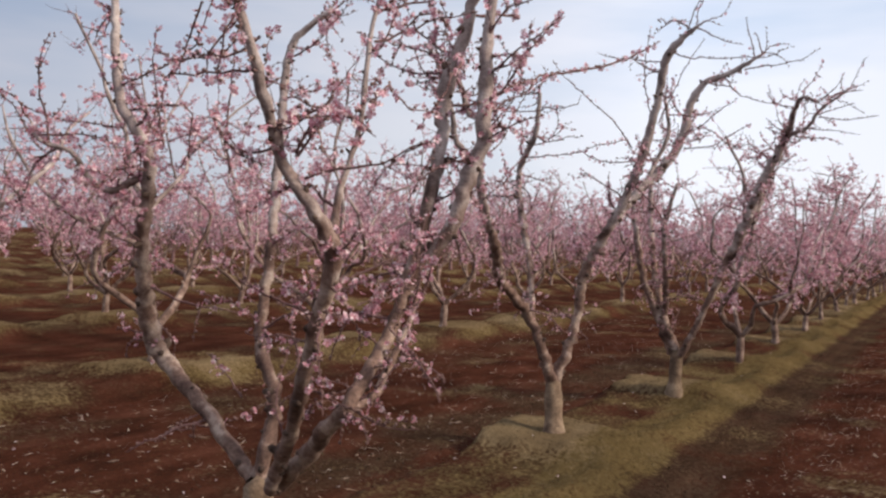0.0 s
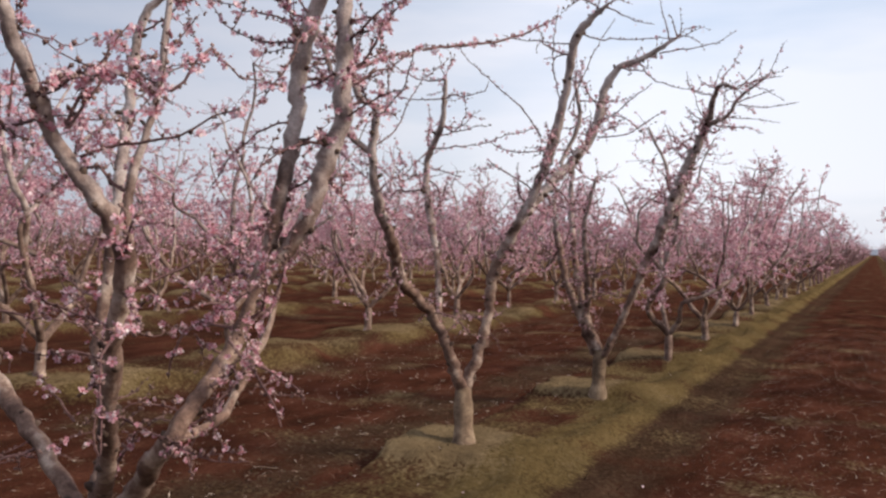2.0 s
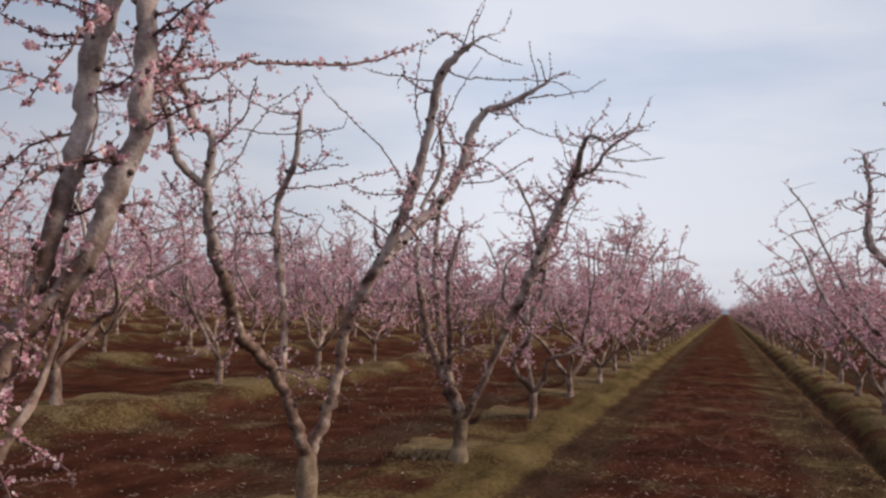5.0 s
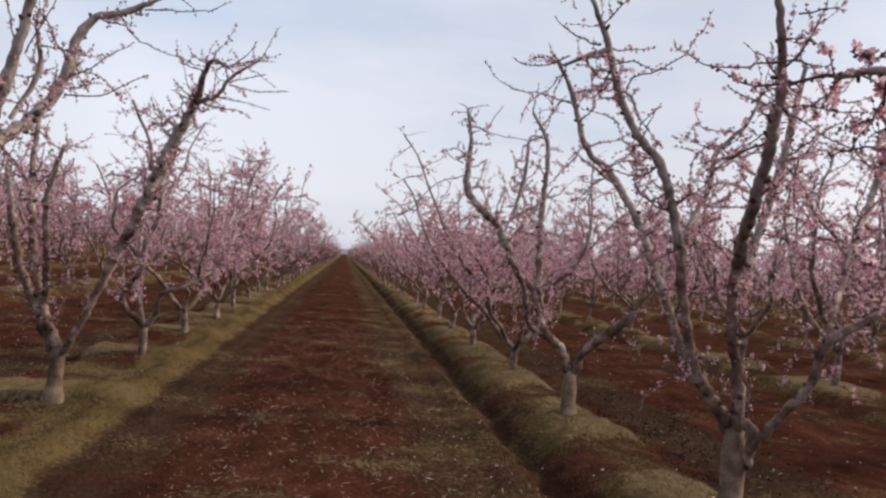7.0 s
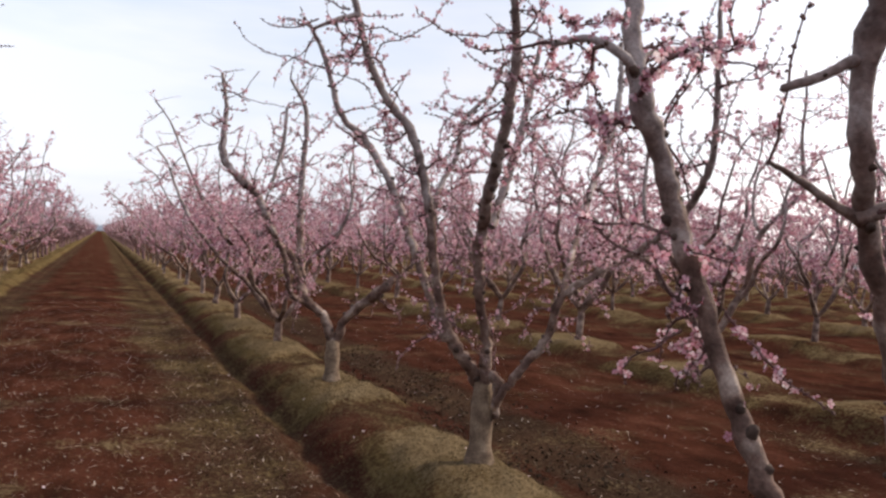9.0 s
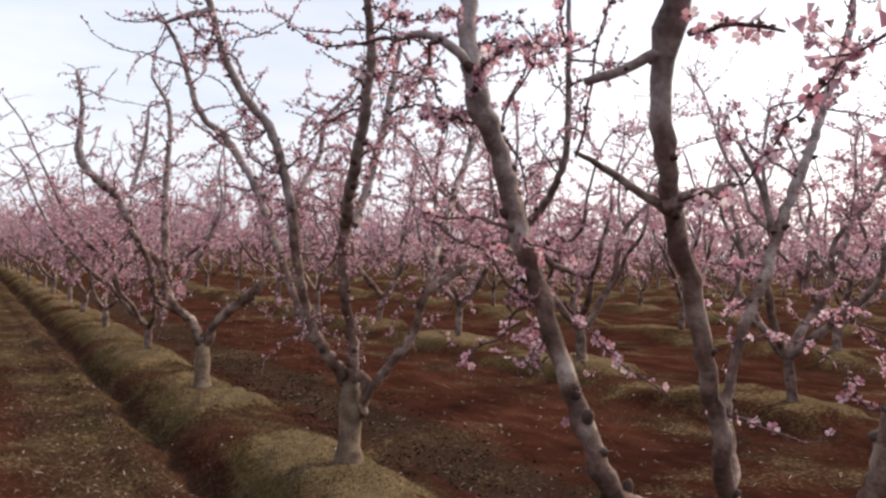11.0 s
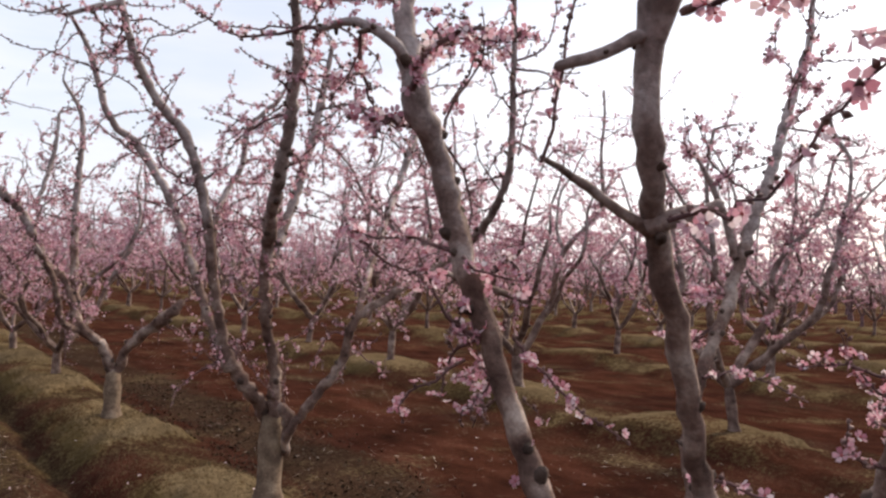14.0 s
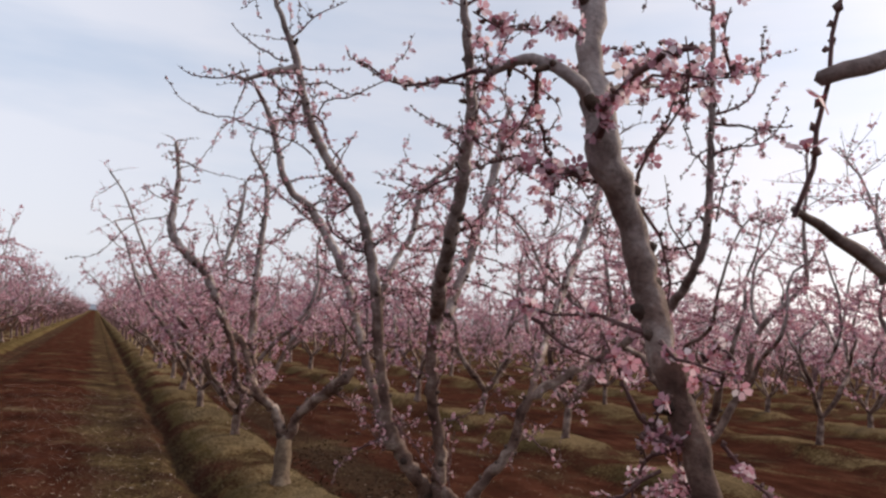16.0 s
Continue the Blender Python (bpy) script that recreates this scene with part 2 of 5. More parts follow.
def spline(points, step):
    """Catmull-Rom through rows of x, y, z, radius."""
    p = np.asarray(points, float)
    q = np.vstack([2 * p[0] - p[1], p, 2 * p[-1] - p[-2]])
    out = []
    for k in range(1, len(q) - 2):
        n = max(2, int(np.linalg.norm(q[k + 1, :3] - q[k, :3]) / step))
        t = np.linspace(0, 1, n, endpoint=False)[:, None]
        a, b, c, d = q[k - 1], q[k], q[k + 1], q[k + 2]
        out.append(0.5 * (2 * b + (c - a) * t + (2 * a - 5 * b + 4 * c - d) * t ** 2 + (3 * b - a - 3 * c + d) * t ** 3))
    out = np.vstack(out + [p[-1:]])
    out[:, 3] = np.maximum(out[:, 3], 0.0012)
    return out


SIDES = unit(np.array([[0.31, 0.57, 0.11], [0.1, 0.2, 1.0], [1.0, -0.3, 0.2], [-0.2, 1.0, 0.3], [0.7, 0.6, -0.5], [0.7, -0.6, 0.5]]))


def tube(net, path, sides, rng=None, lumps=0.0, slot=0):
    """A bark-covered tube along rows of x, y, z, radius, closed at its tip."""
    p, r = path[:, :3], path[:, 3].copy()
    n = len(p)
    tan = unit(np.gradient(p, axis=0))
    ref = SIDES[np.argmin(np.abs(tan @ SIDES.T).max(0))]
    e1 = unit(np.cross(tan, ref))
    e2 = np.cross(tan, e1)
    a = np.arange(sides) / sides * 2 * np.pi
    rr = np.repeat(r[:, None], sides, 1)
    if rng is not None and lumps:
        rr = rr * (1 + lumps * rng.standard_normal((n, sides)) * 0.5 + lumps * rng.standard_normal((n, 1)) * 0.6)
    ring = p[:, None] + rr[..., None] * (np.cos(a)[None, :, None] * e1[:, None] + np.sin(a)[None, :, None] * e2[:, None])
    verts = np.vstack([ring.reshape(-1, 3), p[-1:] + tan[-1:] * r[-1] * 0.8])
    i, j = np.meshgrid(np.arange(n - 1), np.arange(sides), indexing="ij")
    k = (j + 1) % sides
    quads = np.stack([i * sides + j, i * sides + k, (i + 1) * sides + k, (i + 1) * sides + j], -1).reshape(-1, 4)
    net.add(verts, quads, slot)
    s = np.arange(sides)
    base = net.count - len(verts)
    net.f.append(np.stack([(n - 1) * sides + s, (n - 1) * sides + (s + 1) % sides, np.full(sides, n * sides)], -1) + base)
    net.s.append(np.full(sides, slot, int))


def limb_path(points, rng, step, knots=True):
    """A limb with small kinks and swollen pruning knots."""
    path = spline(points, step)
    n = len(path)
    path[1:-1, :3] += rng.standard_normal((n - 2, 3)) * path[1:-1, 3:4] * 0.16
    if knots:
        length = np.concatenate([[0], np.cumsum(np.linalg.norm(np.diff(path[:, :3], axis=0), axis=1))])
        swell = np.zeros(n)
        for _ in range(int(length[-1] / 0.17) + 1):
            at = rng.uniform(0.05, max(0.06, length[-1]))
            swell = np.maximum(swell, rng.uniform(0.04, 0.24) * np.exp(-((length - at) / 0.032) ** 2))
        path[:, 3] *= 1 + swell
    return path


def stubs(net, path, rng, every, sides=6, pieces=None):
    """Short pruned stubs standing off a limb, in its net or each in a net of its own."""
    k = rng.uniform(0, every)
    length = np.concatenate([[0], np.cumsum(np.linalg.norm(np.diff(path[:, :3], axis=0), axis=1))])
    while k < length[-1] - 0.08:
        i = int(np.searchsorted(length, k))
        i = min(max(i, 1), len(path) - 2)
        tan = unit(path[i + 1, :3] - path[i - 1, :3])
        out = rng.standard_normal(3)
        out = unit(out - tan * out.dot(tan))
        out = unit(out + tan * rng.uniform(0.1, 0.8))
        r = path[i, 3]
        l = r + rng.uniform(0.01, 0.035)
        c = path[i, :3]
        rows = np.array([[*c, r * 0.55], [*(c + out * l * 0.75), r * 0.5], [*(c + out * l), r * 0.36]])
        one = net if pieces is None else Net()
        tube(one, rows, sides, rng, 0.1)
        if pieces is not None:
            pieces.append(one)
        k += rng.uniform(0.5, 1.5) * every


def scars(pieces, path, rng, every):
    """Flat dark knobs where shoots were cut close to the bark."""
    length = np.concatenate([[0], np.cumsum(np.linalg.norm(np.diff(path[:, :3], axis=0), axis=1))])
    at = rng.uniform(0, every)
    while at < length[-1] - 0.05:
        i = min(max(int(np.searchsorted(length, at)), 1), len(path) - 2)
        tan = unit(path[i + 1, :3] - path[i - 1, :3])
        out = rng.standard_normal(3)
        out = unit(out - tan * out.dot(tan))
        c, r = path[i, :3], path[i, 3]
        w = r * rng.uniform(0.32, 0.58)
        rows = np.array([[*(c + out * r * 0.72), w], [*(c + out * (r + 0.003)), w * 0.95], [*(c + out * (r + rng.uniform(0.005, 0.012))), w * 0.55]])
        one = Net()
        tube(one, rows, 7, rng, 0.12)
        pieces.append(one)
        at += rng.uniform(0.4, 1.6) * every


def twig(start, direction, length, radius, rng, droop=0.0, n=6):
    """Rows of a thin zigzag shoot."""
    p, d = np.array(start, float), unit(np.array(direction, float))
    rows = []
    for k in range(n):
        f = k / (n - 1)
        rows.append([*p, radius * (1 - 0.72 * f)])
        d = unit(d + rng.standard_normal(3) * 0.23 + np.array([0, 0, 0.1 - droop * 0.28]))
        p = p + d * length / (n - 1)
    return np.array(rows)


BUD_V = np.array([[0, 0, 0], [0.42, 0, 0.5], [-0.21, 0.37, 0.5], [-0.21, -0.37, 0.5], [0, 0, 1.0]])
BUD_F = np.array([[0, 2, 1], [0, 3, 2], [0, 1, 3], [4, 1, 2], [4, 2, 3], [4, 3, 1]])


def frames_for(n, rng, axis=None):
    """n random turned bases whose third row leans towards axis."""
    z = rng.standard_normal((n, 3))
    if axis is not None:
        z = unit(z) * 0.9 + axis
    z = unit(z)
    x = unit(np.cross(z, rng.standard_normal((n, 3))))
    return np.stack([x, np.cross(z, x), z], 1)


def scatter(net, shape_v, shape_f, at, bases, sizes, slot=0):
    n = len(at)
    if not n:
        return
    v = np.einsum("kc,ncd->nkd", shape_v, bases) * np.asarray(sizes)[:, None, None] + np.asarray(at)[:, None]
    f = shape_f[None] + (np.arange(n) * len(shape_v))[:, None, None]
    net.add(v.reshape(-1, 3), f.reshape(-1, shape_f.shape[1]), slot)


def flower_shape(cup):
    """Five separate cupped petals, broad and round, each a fan of three triangles."""
    v, f = [], []
    for k in range(5):
        a = k * 2 * math.pi / 5
        for rad, off, z in ((0.1, 0.0, 0.0), (0.62, -0.58, cup * 0.6), (0.98, -0.3, cup), (0.98, 0.3, cup * 0.85), (0.62, 0.58, cup * 0.5)):
            v.append((rad * math.cos(a + off), rad * math.sin(a + off), z))
        f += [(5 * k, 5 * k + 1, 5 * k + 2), (5 * k, 5 * k + 2, 5 * k + 3), (5 * k, 5 * k + 3, 5 * k + 4)]
    return np.array(v), np.array(f)


FLOWER_V, FLOWER_F = flower_shape(0.32)
HEART_V = np.array([(0.2 * math.cos(a), 0.2 * math.sin(a), 0.1) for a in np.arange(5) * 2 * math.pi / 5] + [(0, 0, 0.34), (0, 0, -0.3)])
HEART_F = np.array([(k, (k + 1) % 5, 5) for k in range(5)] + [((k + 1) % 5, k, 6) for k in range(5)])
PETAL4_V = np.array([(1, 0, 0.15), (0, 0.8, -0.1), (-1, 0, 0.15), (0, -0.8, -0.1)])
PETAL4_F = np.array([(0, 1, 2), (0, 2, 3)])
SMALL_V = np.array([(0.08 * math.cos(a), 0.08 * math.sin(a), 0.0) if c == 0 else (1.02 * math.cos(a + c * 0.52), 1.02 * math.sin(a + c * 0.52), 0.3) for a in np.arange(5) * 2 * math.pi / 5 for c in (0, -1, 1)])
SMALL_F = np.arange(15).reshape(5, 3)
CHIP_V = np.array([(1, 0, 0.2), (-0.5, 0.9, 0.1), (-0.5, -0.9, 0.3)])
CHIP_F = np.array([(0, 1, 2)])


def along(path, n, rng):
    """n random places on a path."""
    i = rng.integers(0, len(path) - 1, n)
    f = rng.random((n, 1))
    return path[i, :3] * (1 - f) + path[i + 1, :3] * f


def beads(path, gap, rng):
    """Places at even gaps along a path, a little uneven, for buds."""
    seg = np.linalg.norm(np.diff(path[:, :3], axis=0), axis=1)
    run = np.concatenate([[0], np.cumsum(seg)])
    at = np.arange(gap * rng.random(), run[-1], gap)
    at = np.repeat(at, 2) + rng.uniform(-0.18, 0.18, 2 * len(at)) * gap
    at = np.clip(at[rng.random(len(at)) < 0.8], 0, run[-1])
    return np.stack([np.interp(at, run, path[:, c]) for c in range(3)], -1).reshape(-1, 3)


def clear(path):
    """Whether a shoot keeps out of the walking alley."""
    near = (path[:, 1] > -1.5) & (path[:, 1] < 4.6) & (np.abs(path[:, 0] - 0.1) < 1.02)
    return not near.any()


def bloom_chance(z, fine):
    """Blossom is thick low down and thin in the tips."""
    low = [0.03, 0.12, 0.36] if fine else [0.0, 0.08, 0.9]
    return np.interp(z, [0.3, 0.7, 1.0, 1.4, 1.9, 2.4, 3.0, 3.4], [*low, 0.75 if fine else 1.0, 0.95, 0.85 if fine else 0.5, 0.6 if fine else 0.2, 0.15])


def grow_shoots(limbs, rng, per_metre, reach, fine, blossoms):
    """Laterals and shoots on limbs; returns their rows, blossom places and bud places."""
    rows, flowers, buds = [], [], []
    for path in limbs:
        seg = np.linalg.norm(np.diff(path[:, :3], axis=0), axis=1)
        total = seg.sum()
        for _ in range(int(total * per_metre + rng.random())):
            low_end = len(path) // 2 if not fine and rng.random() < 0.3 else len(path) // 9
            i = int(rng.integers(min(max(1, low_end), len(path) - 2), len(path) - 1))
            start = path[i, :3]
            if start[2] < (0.6 if fine else 0.75) or (start[2] < 1.05 and rng.random() < (0.62 if fine else 0.3)):
                continue
            tan = unit(path[i + 1, :3] - path[i - 1, :3])
            out = rng.standard_normal(3)
            out[2] *= 0.5
            out = unit(out - tan * out.dot(tan) * 0.8)
            low = start[2] < 1.2
            droop = rng.uniform(0.5, 1.6) if low and rng.random() < 0.6 else rng.uniform(-0.4, 1.0)
            length = rng.uniform(0.25, 1.0) * reach
            lateral = length > 0.55 * reach
            r = min(path[i, 3] * 0.6, rng.uniform(0.004, 0.0085) if lateral else rng.uniform(0.0028, 0.005))
            shoot = twig(start, out + np.array([0, 0, 0.15]), length, max(r, 0.0024), rng, droop, 10 if fine else 4)
            if not clear(shoot):
                continue
            rows.append(shoot)
            if lateral:
                for _ in range(int(rng.integers(2, 5))):
                    j = int(rng.integers(1, len(shoot) - 1))
                    d = rng.standard_normal(3) + (shoot[j + 1, :3] - shoot[j, :3]) * 4
                    d[2] += 0.3
                    side = twig(shoot[j, :3], d, rng.uniform(0.12, 0.4) * reach, max(shoot[j, 3] * 0.6, 0.002), rng, droop * 0.6, 5 if fine else 3)
                    if clear(side):
                        rows.append(side)
        for _ in range(int(rng.integers(2, 5))):
            d = path[-1, :3] - path[-2, :3]
            tip = twig(path[-1 - int(rng.integers(0, 2)), :3], unit(d) + rng.standard_normal(3) * 0.75, rng.uniform(0.25, 0.65) * reach, 0.004, rng, rng.uniform(-0.3, 1.0), 9 if fine else 4)
            if clear(tip):
                rows.append(tip)
    for shoot in rows:
        length = np.linalg.norm(np.diff(shoot[:, :3], axis=0), axis=1).sum()
        spots = beads(shoot, 0.038, rng) if fine else along(shoot, int(length * 10) + 1, rng)
        buds.append(spots)
        want = along(shoot, rng.poisson(length * blossoms), rng)
        want = want[rng.random(len(want)) < bloom_chance(want[:, 2], fine)]
        if len(want):
            extra = want[rng.integers(0, len(want), len(want))] + rng.standard_normal((len(want), 3)) * 0.016
            flowers.append(np.vstack([want + rng.standard_normal(want.shape) * 0.006, extra]))
    return rows, (np.vstack(flowers) if flowers else np.zeros((0, 3))), (np.vstack(buds) if buds else np.zeros((0, 3)))


def trunk_net(foot, top, r, rng, sides=14):
    """A short flared trunk from below the soil to the fork."""
    foot, top = np.array(foot, float), np.array(top, float)
    rows = []
    for f in np.linspace(-0.35, 1, 11):
        flare = 1 + 0.45 * math.exp(-max(f, 0) * 7) - 0.06 * math.sin(f * 7)
        c = foot + (top - foot) * f
        rows.append([*c, r * flare * (0.92 if f < 0.85 else 0.84)])
    net = Net()
    tube(net, np.array(rows), sides, rng, 0.035)
    return net

# ---- ground: one sheet with planting berms ----
ROW_STEP, TREE_STEP = 5.08, 3.3
RIGHT_X = 2.38
LEFT_Y, RIGHT_Y = 3.75, 3.9


def smooth(a, b, x):
    t = np.clip((x - a) / (b - a), 0, 1)
    return t * t * (3 - 2 * t)


def wave(x, y, seed):
    """A cheap sum of sines that reads as uneven soil."""
    rng = np.random.default_rng(seed)
    z = np.zeros_like(x)
    for k in range(7):
        fx, fy, ph = rng.uniform(0.6, 3.2) * (1 + k * 0.5), rng.uniform(0.5, 2.6) * (1 + k * 0.5), rng.uniform(0, 6.3)
        z += np.sin(x * fx + y * fy * (1 if k % 2 else -1) + ph) / (1 + k * 0.6)
    return z / 3.0


def berm_parts(x, y):
    """Row number, offset from its line, and how much of a tree's grass pad lies here: washed steps in front, a slow fall behind."""
    row = np.round((x - RIGHT_X) / ROW_STEP)
    u = x - (RIGHT_X + row * ROW_STEP)
    first = np.where(row >= 0, RIGHT_Y, LEFT_Y)
    p = (y - first) / TREE_STEP + 0.035 * wave(x * 1.5, y * 0.8, 6) + 0.012 * wave(x * 5.0, y * 3.0, 17)
    p = p - np.round(p)
    right = row == 0
    front = np.where(right, -0.31 + 0.12 * u, np.where(row == -1, -0.085, -0.118) + 0.04 * u)
    back = np.where(right, 0.22, np.where(row == -1, 0.1, 0.3))
    ledge = np.where(right, 0.0, 0.35 * smooth(front - 0.062, front - 0.045, p))
    pad = np.maximum(ledge, smooth(front - 0.018, front + 0.018, p)) * (1 - 0.92 * smooth(back, back + 0.26, p))
    return row, u, pad


def ground_height(x, y):
    row, u, pad = berm_parts(x, y)
    edge = u + np.where(row == 0, 0.08, np.where(row == -1, 0.05, 0.1)) * wave(x * 0.6, y * 1.3, 5) + 0.05 * wave(x * 2, y * 3.1, 8) + 0.02 * wave(x * 6, y * 7, 19)
    right = smooth(-0.62, -0.12, edge) * (1 - smooth(0.25, 0.68, edge))
    left = smooth(-0.72, -0.58, edge) * (1 - smooth(0.4, 0.82, edge))
    other = smooth(-0.9, -0.38, edge) * (1 - smooth(0.38, 0.9, edge))
    prof = np.where(row == 0, right, np.where(row == -1, left, other))
    inner = smooth(0.62, 0.3, edge)
    crest = np.where(row == 0, 0.1 + 0.085 * pad, np.where(row == -1, 0.15 - 0.11 * inner + 0.145 * pad * inner, 0.14 + 0.1 * pad))
    z = prof * crest
    rut = np.where(row == 0, np.exp(-((edge + 0.66) / 0.13) ** 2) * 0.125, 0)
    lumps = 0.012 * wave(x * 2.2, y * 2.2, 3) + 0.009 * wave(x * 7.0, y * 7.0, 4)
    clods = np.where((row == 0) & (u > 0), 0.03, 0.02) * wave(x * 11.0, y * 9.0, 18) * smooth(0.7, 1.0, np.abs(u)) * smooth(1.7, 1.2, np.abs(u))
    crown = 0.03 * np.cos(np.clip((x + 0.2) / 1.5, -1, 1) * np.pi) * (np.abs(x + 0.2) < 1.5)
    far = 1 - smooth(120, 260, np.hypot(x, y))
    return (z - rut + lumps * (1 + 1.4 * prof) + clods + crown) * far


def axis_points(limit, steps):
    """Grid lines that spread as they leave the walk: (up to, spacing) pairs."""
    out, p = [], 0.0
    for until, gap in steps:
        while p < until:
            out.append(p)
            p += gap
    out.append(limit)
    return out


def build_ground():
    side = axis_points(2600.0, [(4.0, 0.055), (9, 0.12), (24, 0.27), (40, 0.6), (90, 2.0), (300, 20), (2600, 400)])
    xs = np.array([-v for v in side[:0:-1]] + side)
    ahead = axis_points(2600.0, [(3, 0.15), (13, 0.075), (30, 0.22), (120, 1.2), (300, 25), (2600, 400)])
    back = axis_points(2600.0, [(2, 0.25), (20, 1.0), (2600, 400)])
    ys = np.array([-v for v in back[:0:-1]] + ahead)
    gx, gy = np.meshgrid(xs, ys)
    verts = np.stack([gx, gy, ground_height(gx, gy)], -1).reshape(-1, 3)
    ny, nx = gx.shape
    i, j = np.meshgrid(np.arange(ny - 1), np.arange(nx - 1), indexing="ij")
    quads = np.stack([i * nx + j, i * nx + j + 1, (i + 1) * nx + j + 1, (i + 1) * nx + j], -1).reshape(-1, 4)
    net = Net()
    net.add(verts, quads)
    me = net.mesh("ground", [GROUND])
    row, u, pad = berm_parts(gx, gy)
    on_berm = smooth(0.95, 0.6, np.abs(u))
    top_r, top_l, top_o = smooth(-0.42, -0.22, u) * smooth(0.62, 0.45, u), smooth(-0.68, -0.6, u) * smooth(0.3, 0.05, u), smooth(0.62, 0.4, np.abs(u))
    # dry grass on berm tops; their sunlit paleness is partly painted in with it
    dry = np.where(row == 0, top_r * (0.02 + 0.66 * pad), np.where(row == -1, top_l * (0.02 + 0.95 * pad), top_o * (0.26 + 0.3 * pad)))
    band = smooth(0.0, 0.2, u) * smooth(0.88, 0.66, u)
    slope_r = smooth(-0.6, -0.42, u) * smooth(0.66, 0.56, u) * (0.25 + 0.6 * pad)
    strip_l = smooth(-2.1, -1.95, gx) * smooth(-1.1, -1.55, gx)
    strip_r = smooth(0.4, 0.95, gx) * smooth(1.95, 1.75, gx)
    turf = np.where(row == -1, np.maximum(band * 0.95, top_l * 0.42), np.where(row == 0, np.maximum(slope_r, strip_r * 0.34), on_berm * (0.32 + 0.3 * pad)))
    flank = smooth(0.7, 1.0, np.abs(u)) * smooth(2.1, 1.3, np.abs(u))
    weed = np.maximum(on_berm * 0.6, flank * np.where((row == 0) & (u > 0), 1.0, np.where((row == -1) & (u < 0), 0.75, 0.4)))
    weed = np.where(np.abs(gx + 0.15) < 1.95, strip_l * 0.85 + strip_r * 0.85 + 0.05, weed)
    for name, values in (("weed", weed), ("turf", turf), ("dry_grass", dry)):
        a = me.attributes.new(name, "FLOAT", "POINT")
        a.data.foreach_set("value", values.ravel().astype(np.float32))
    return tagged(new("ground", me), "reddish brown orchard soil with raised grassy planting berms", "ground", kind="structure")


ground = build_ground()


def height_at(x, y):
    return float(ground_height(np.array([float(x)]), np.array([float(y)]))[0])


# ---- trees near the walk, limb by limb: x, y, z, radius ----
LEFT_NEAR, LEFT_NEAR_SPRAYS, LEFT_NEAR_SHOOTS = [], [], []  # limbs, blossoming sprays, bare shoots
LEFT_NEAR.append([(-2.94, 3.71, 0.51, 0.0510), (-3.35, 3.81, 0.76, 0.0510), (-3.79, 3.90, 0.98, 0.0620), (-3.84, 3.81, 1.18, 0.0680), (-3.67, 3.60, 1.60, 0.0480), (-3.52, 3.50, 1.92, 0.0460), (-3.47, 3.45, 2.10, 0.0430), (-3.52, 3.40, 2.24, 0.0380), (-3.63, 3.40, 2.37, 0.0340), (-3.67, 3.40, 2.60, 0.0310), (-3.70, 3.40, 2.98, 0.0250)])
LEFT_NEAR.append([(-2.90, 3.71, 0.53, 0.0510), (-2.91, 3.81, 0.89, 0.0480), (-3.11, 3.91, 1.18, 0.0400), (-3.15, 4.01, 1.63, 0.0380), (-3.26, 4.17, 2.14, 0.0360), (-3.44, 4.42, 2.78, 0.0320), (-3.38, 4.47, 2.94, 0.0280), (-3.21, 4.53, 3.07, 0.0210)])
LEFT_NEAR.append([(-2.69, 3.60, 0.54, 0.0510), (-2.38, 3.50, 0.82, 0.0520), (-2.17, 3.40, 1.00, 0.0460), (-2.15, 3.50, 1.11, 0.0420), (-2.19, 3.76, 1.30, 0.0410), (-2.17, 3.86, 1.50, 0.0400), (-2.09, 3.93, 1.67, 0.0450), (-1.99, 3.96, 1.81, 0.0480), (-1.95, 3.99, 2.00, 0.0480), (-1.89, 4.01, 2.17, 0.0480), (-1.88, 4.01, 2.37, 0.0440), (-1.88, 4.01, 2.61, 0.0380), (-1.85, 4.01, 2.92, 0.0280)])
LEFT_NEAR.append([(-2.19, 3.86, 1.48, 0.0320), (-2.15, 3.91, 1.72, 0.0400), (-2.12, 3.94, 1.91, 0.0420), (-2.10, 3.98, 2.13, 0.0450), (-2.11, 4.01, 2.33, 0.0450), (-2.08, 4.01, 2.49, 0.0480), (-2.01, 4.01, 2.67, 0.0410), (-1.95, 4.01, 2.90, 0.0310)])
LEFT_NEAR.append([(-2.24, 3.45, 0.97, 0.0250), (-2.31, 3.81, 0.99, 0.0240), (-2.33, 4.01, 1.16, 0.0230), (-2.31, 4.12, 1.35, 0.0170), (-2.33, 4.22, 1.55, 0.0120)])
LEFT_NEAR.append([(-2.68, 3.55, 0.55, 0.0480), (-2.35, 3.30, 0.93, 0.0420), (-2.18, 3.14, 1.14, 0.0410), (-1.97, 2.99, 1.47, 0.0400), (-1.86, 2.91, 1.67, 0.0400), (-1.91, 2.81, 1.86, 0.0300), (-1.98, 2.77, 1.97, 0.0280), (-1.95, 2.58, 2.29, 0.0230), (-1.95, 2.48, 2.49, 0.0190)])
LEFT_NEAR.append([(-1.87, 2.91, 1.69, 0.0260), (-1.87, 2.94, 1.87, 0.0180), (-1.83, 2.99, 2.11, 0.0140), (-1.83, 3.04, 2.45, 0.0120), (-1.82, 3.09, 2.65, 0.0100)])
LEFT_NEAR.append([(-3.53, 3.45, 1.99, 0.0280), (-3.67, 3.40, 1.92, 0.0230), (-3.73, 3.30, 1.99, 0.0200), (-3.73, 3.20, 2.10, 0.0170), (-3.81, 3.09, 2.14, 0.0150), (-3.89, 3.09, 2.24, 0.0090)])
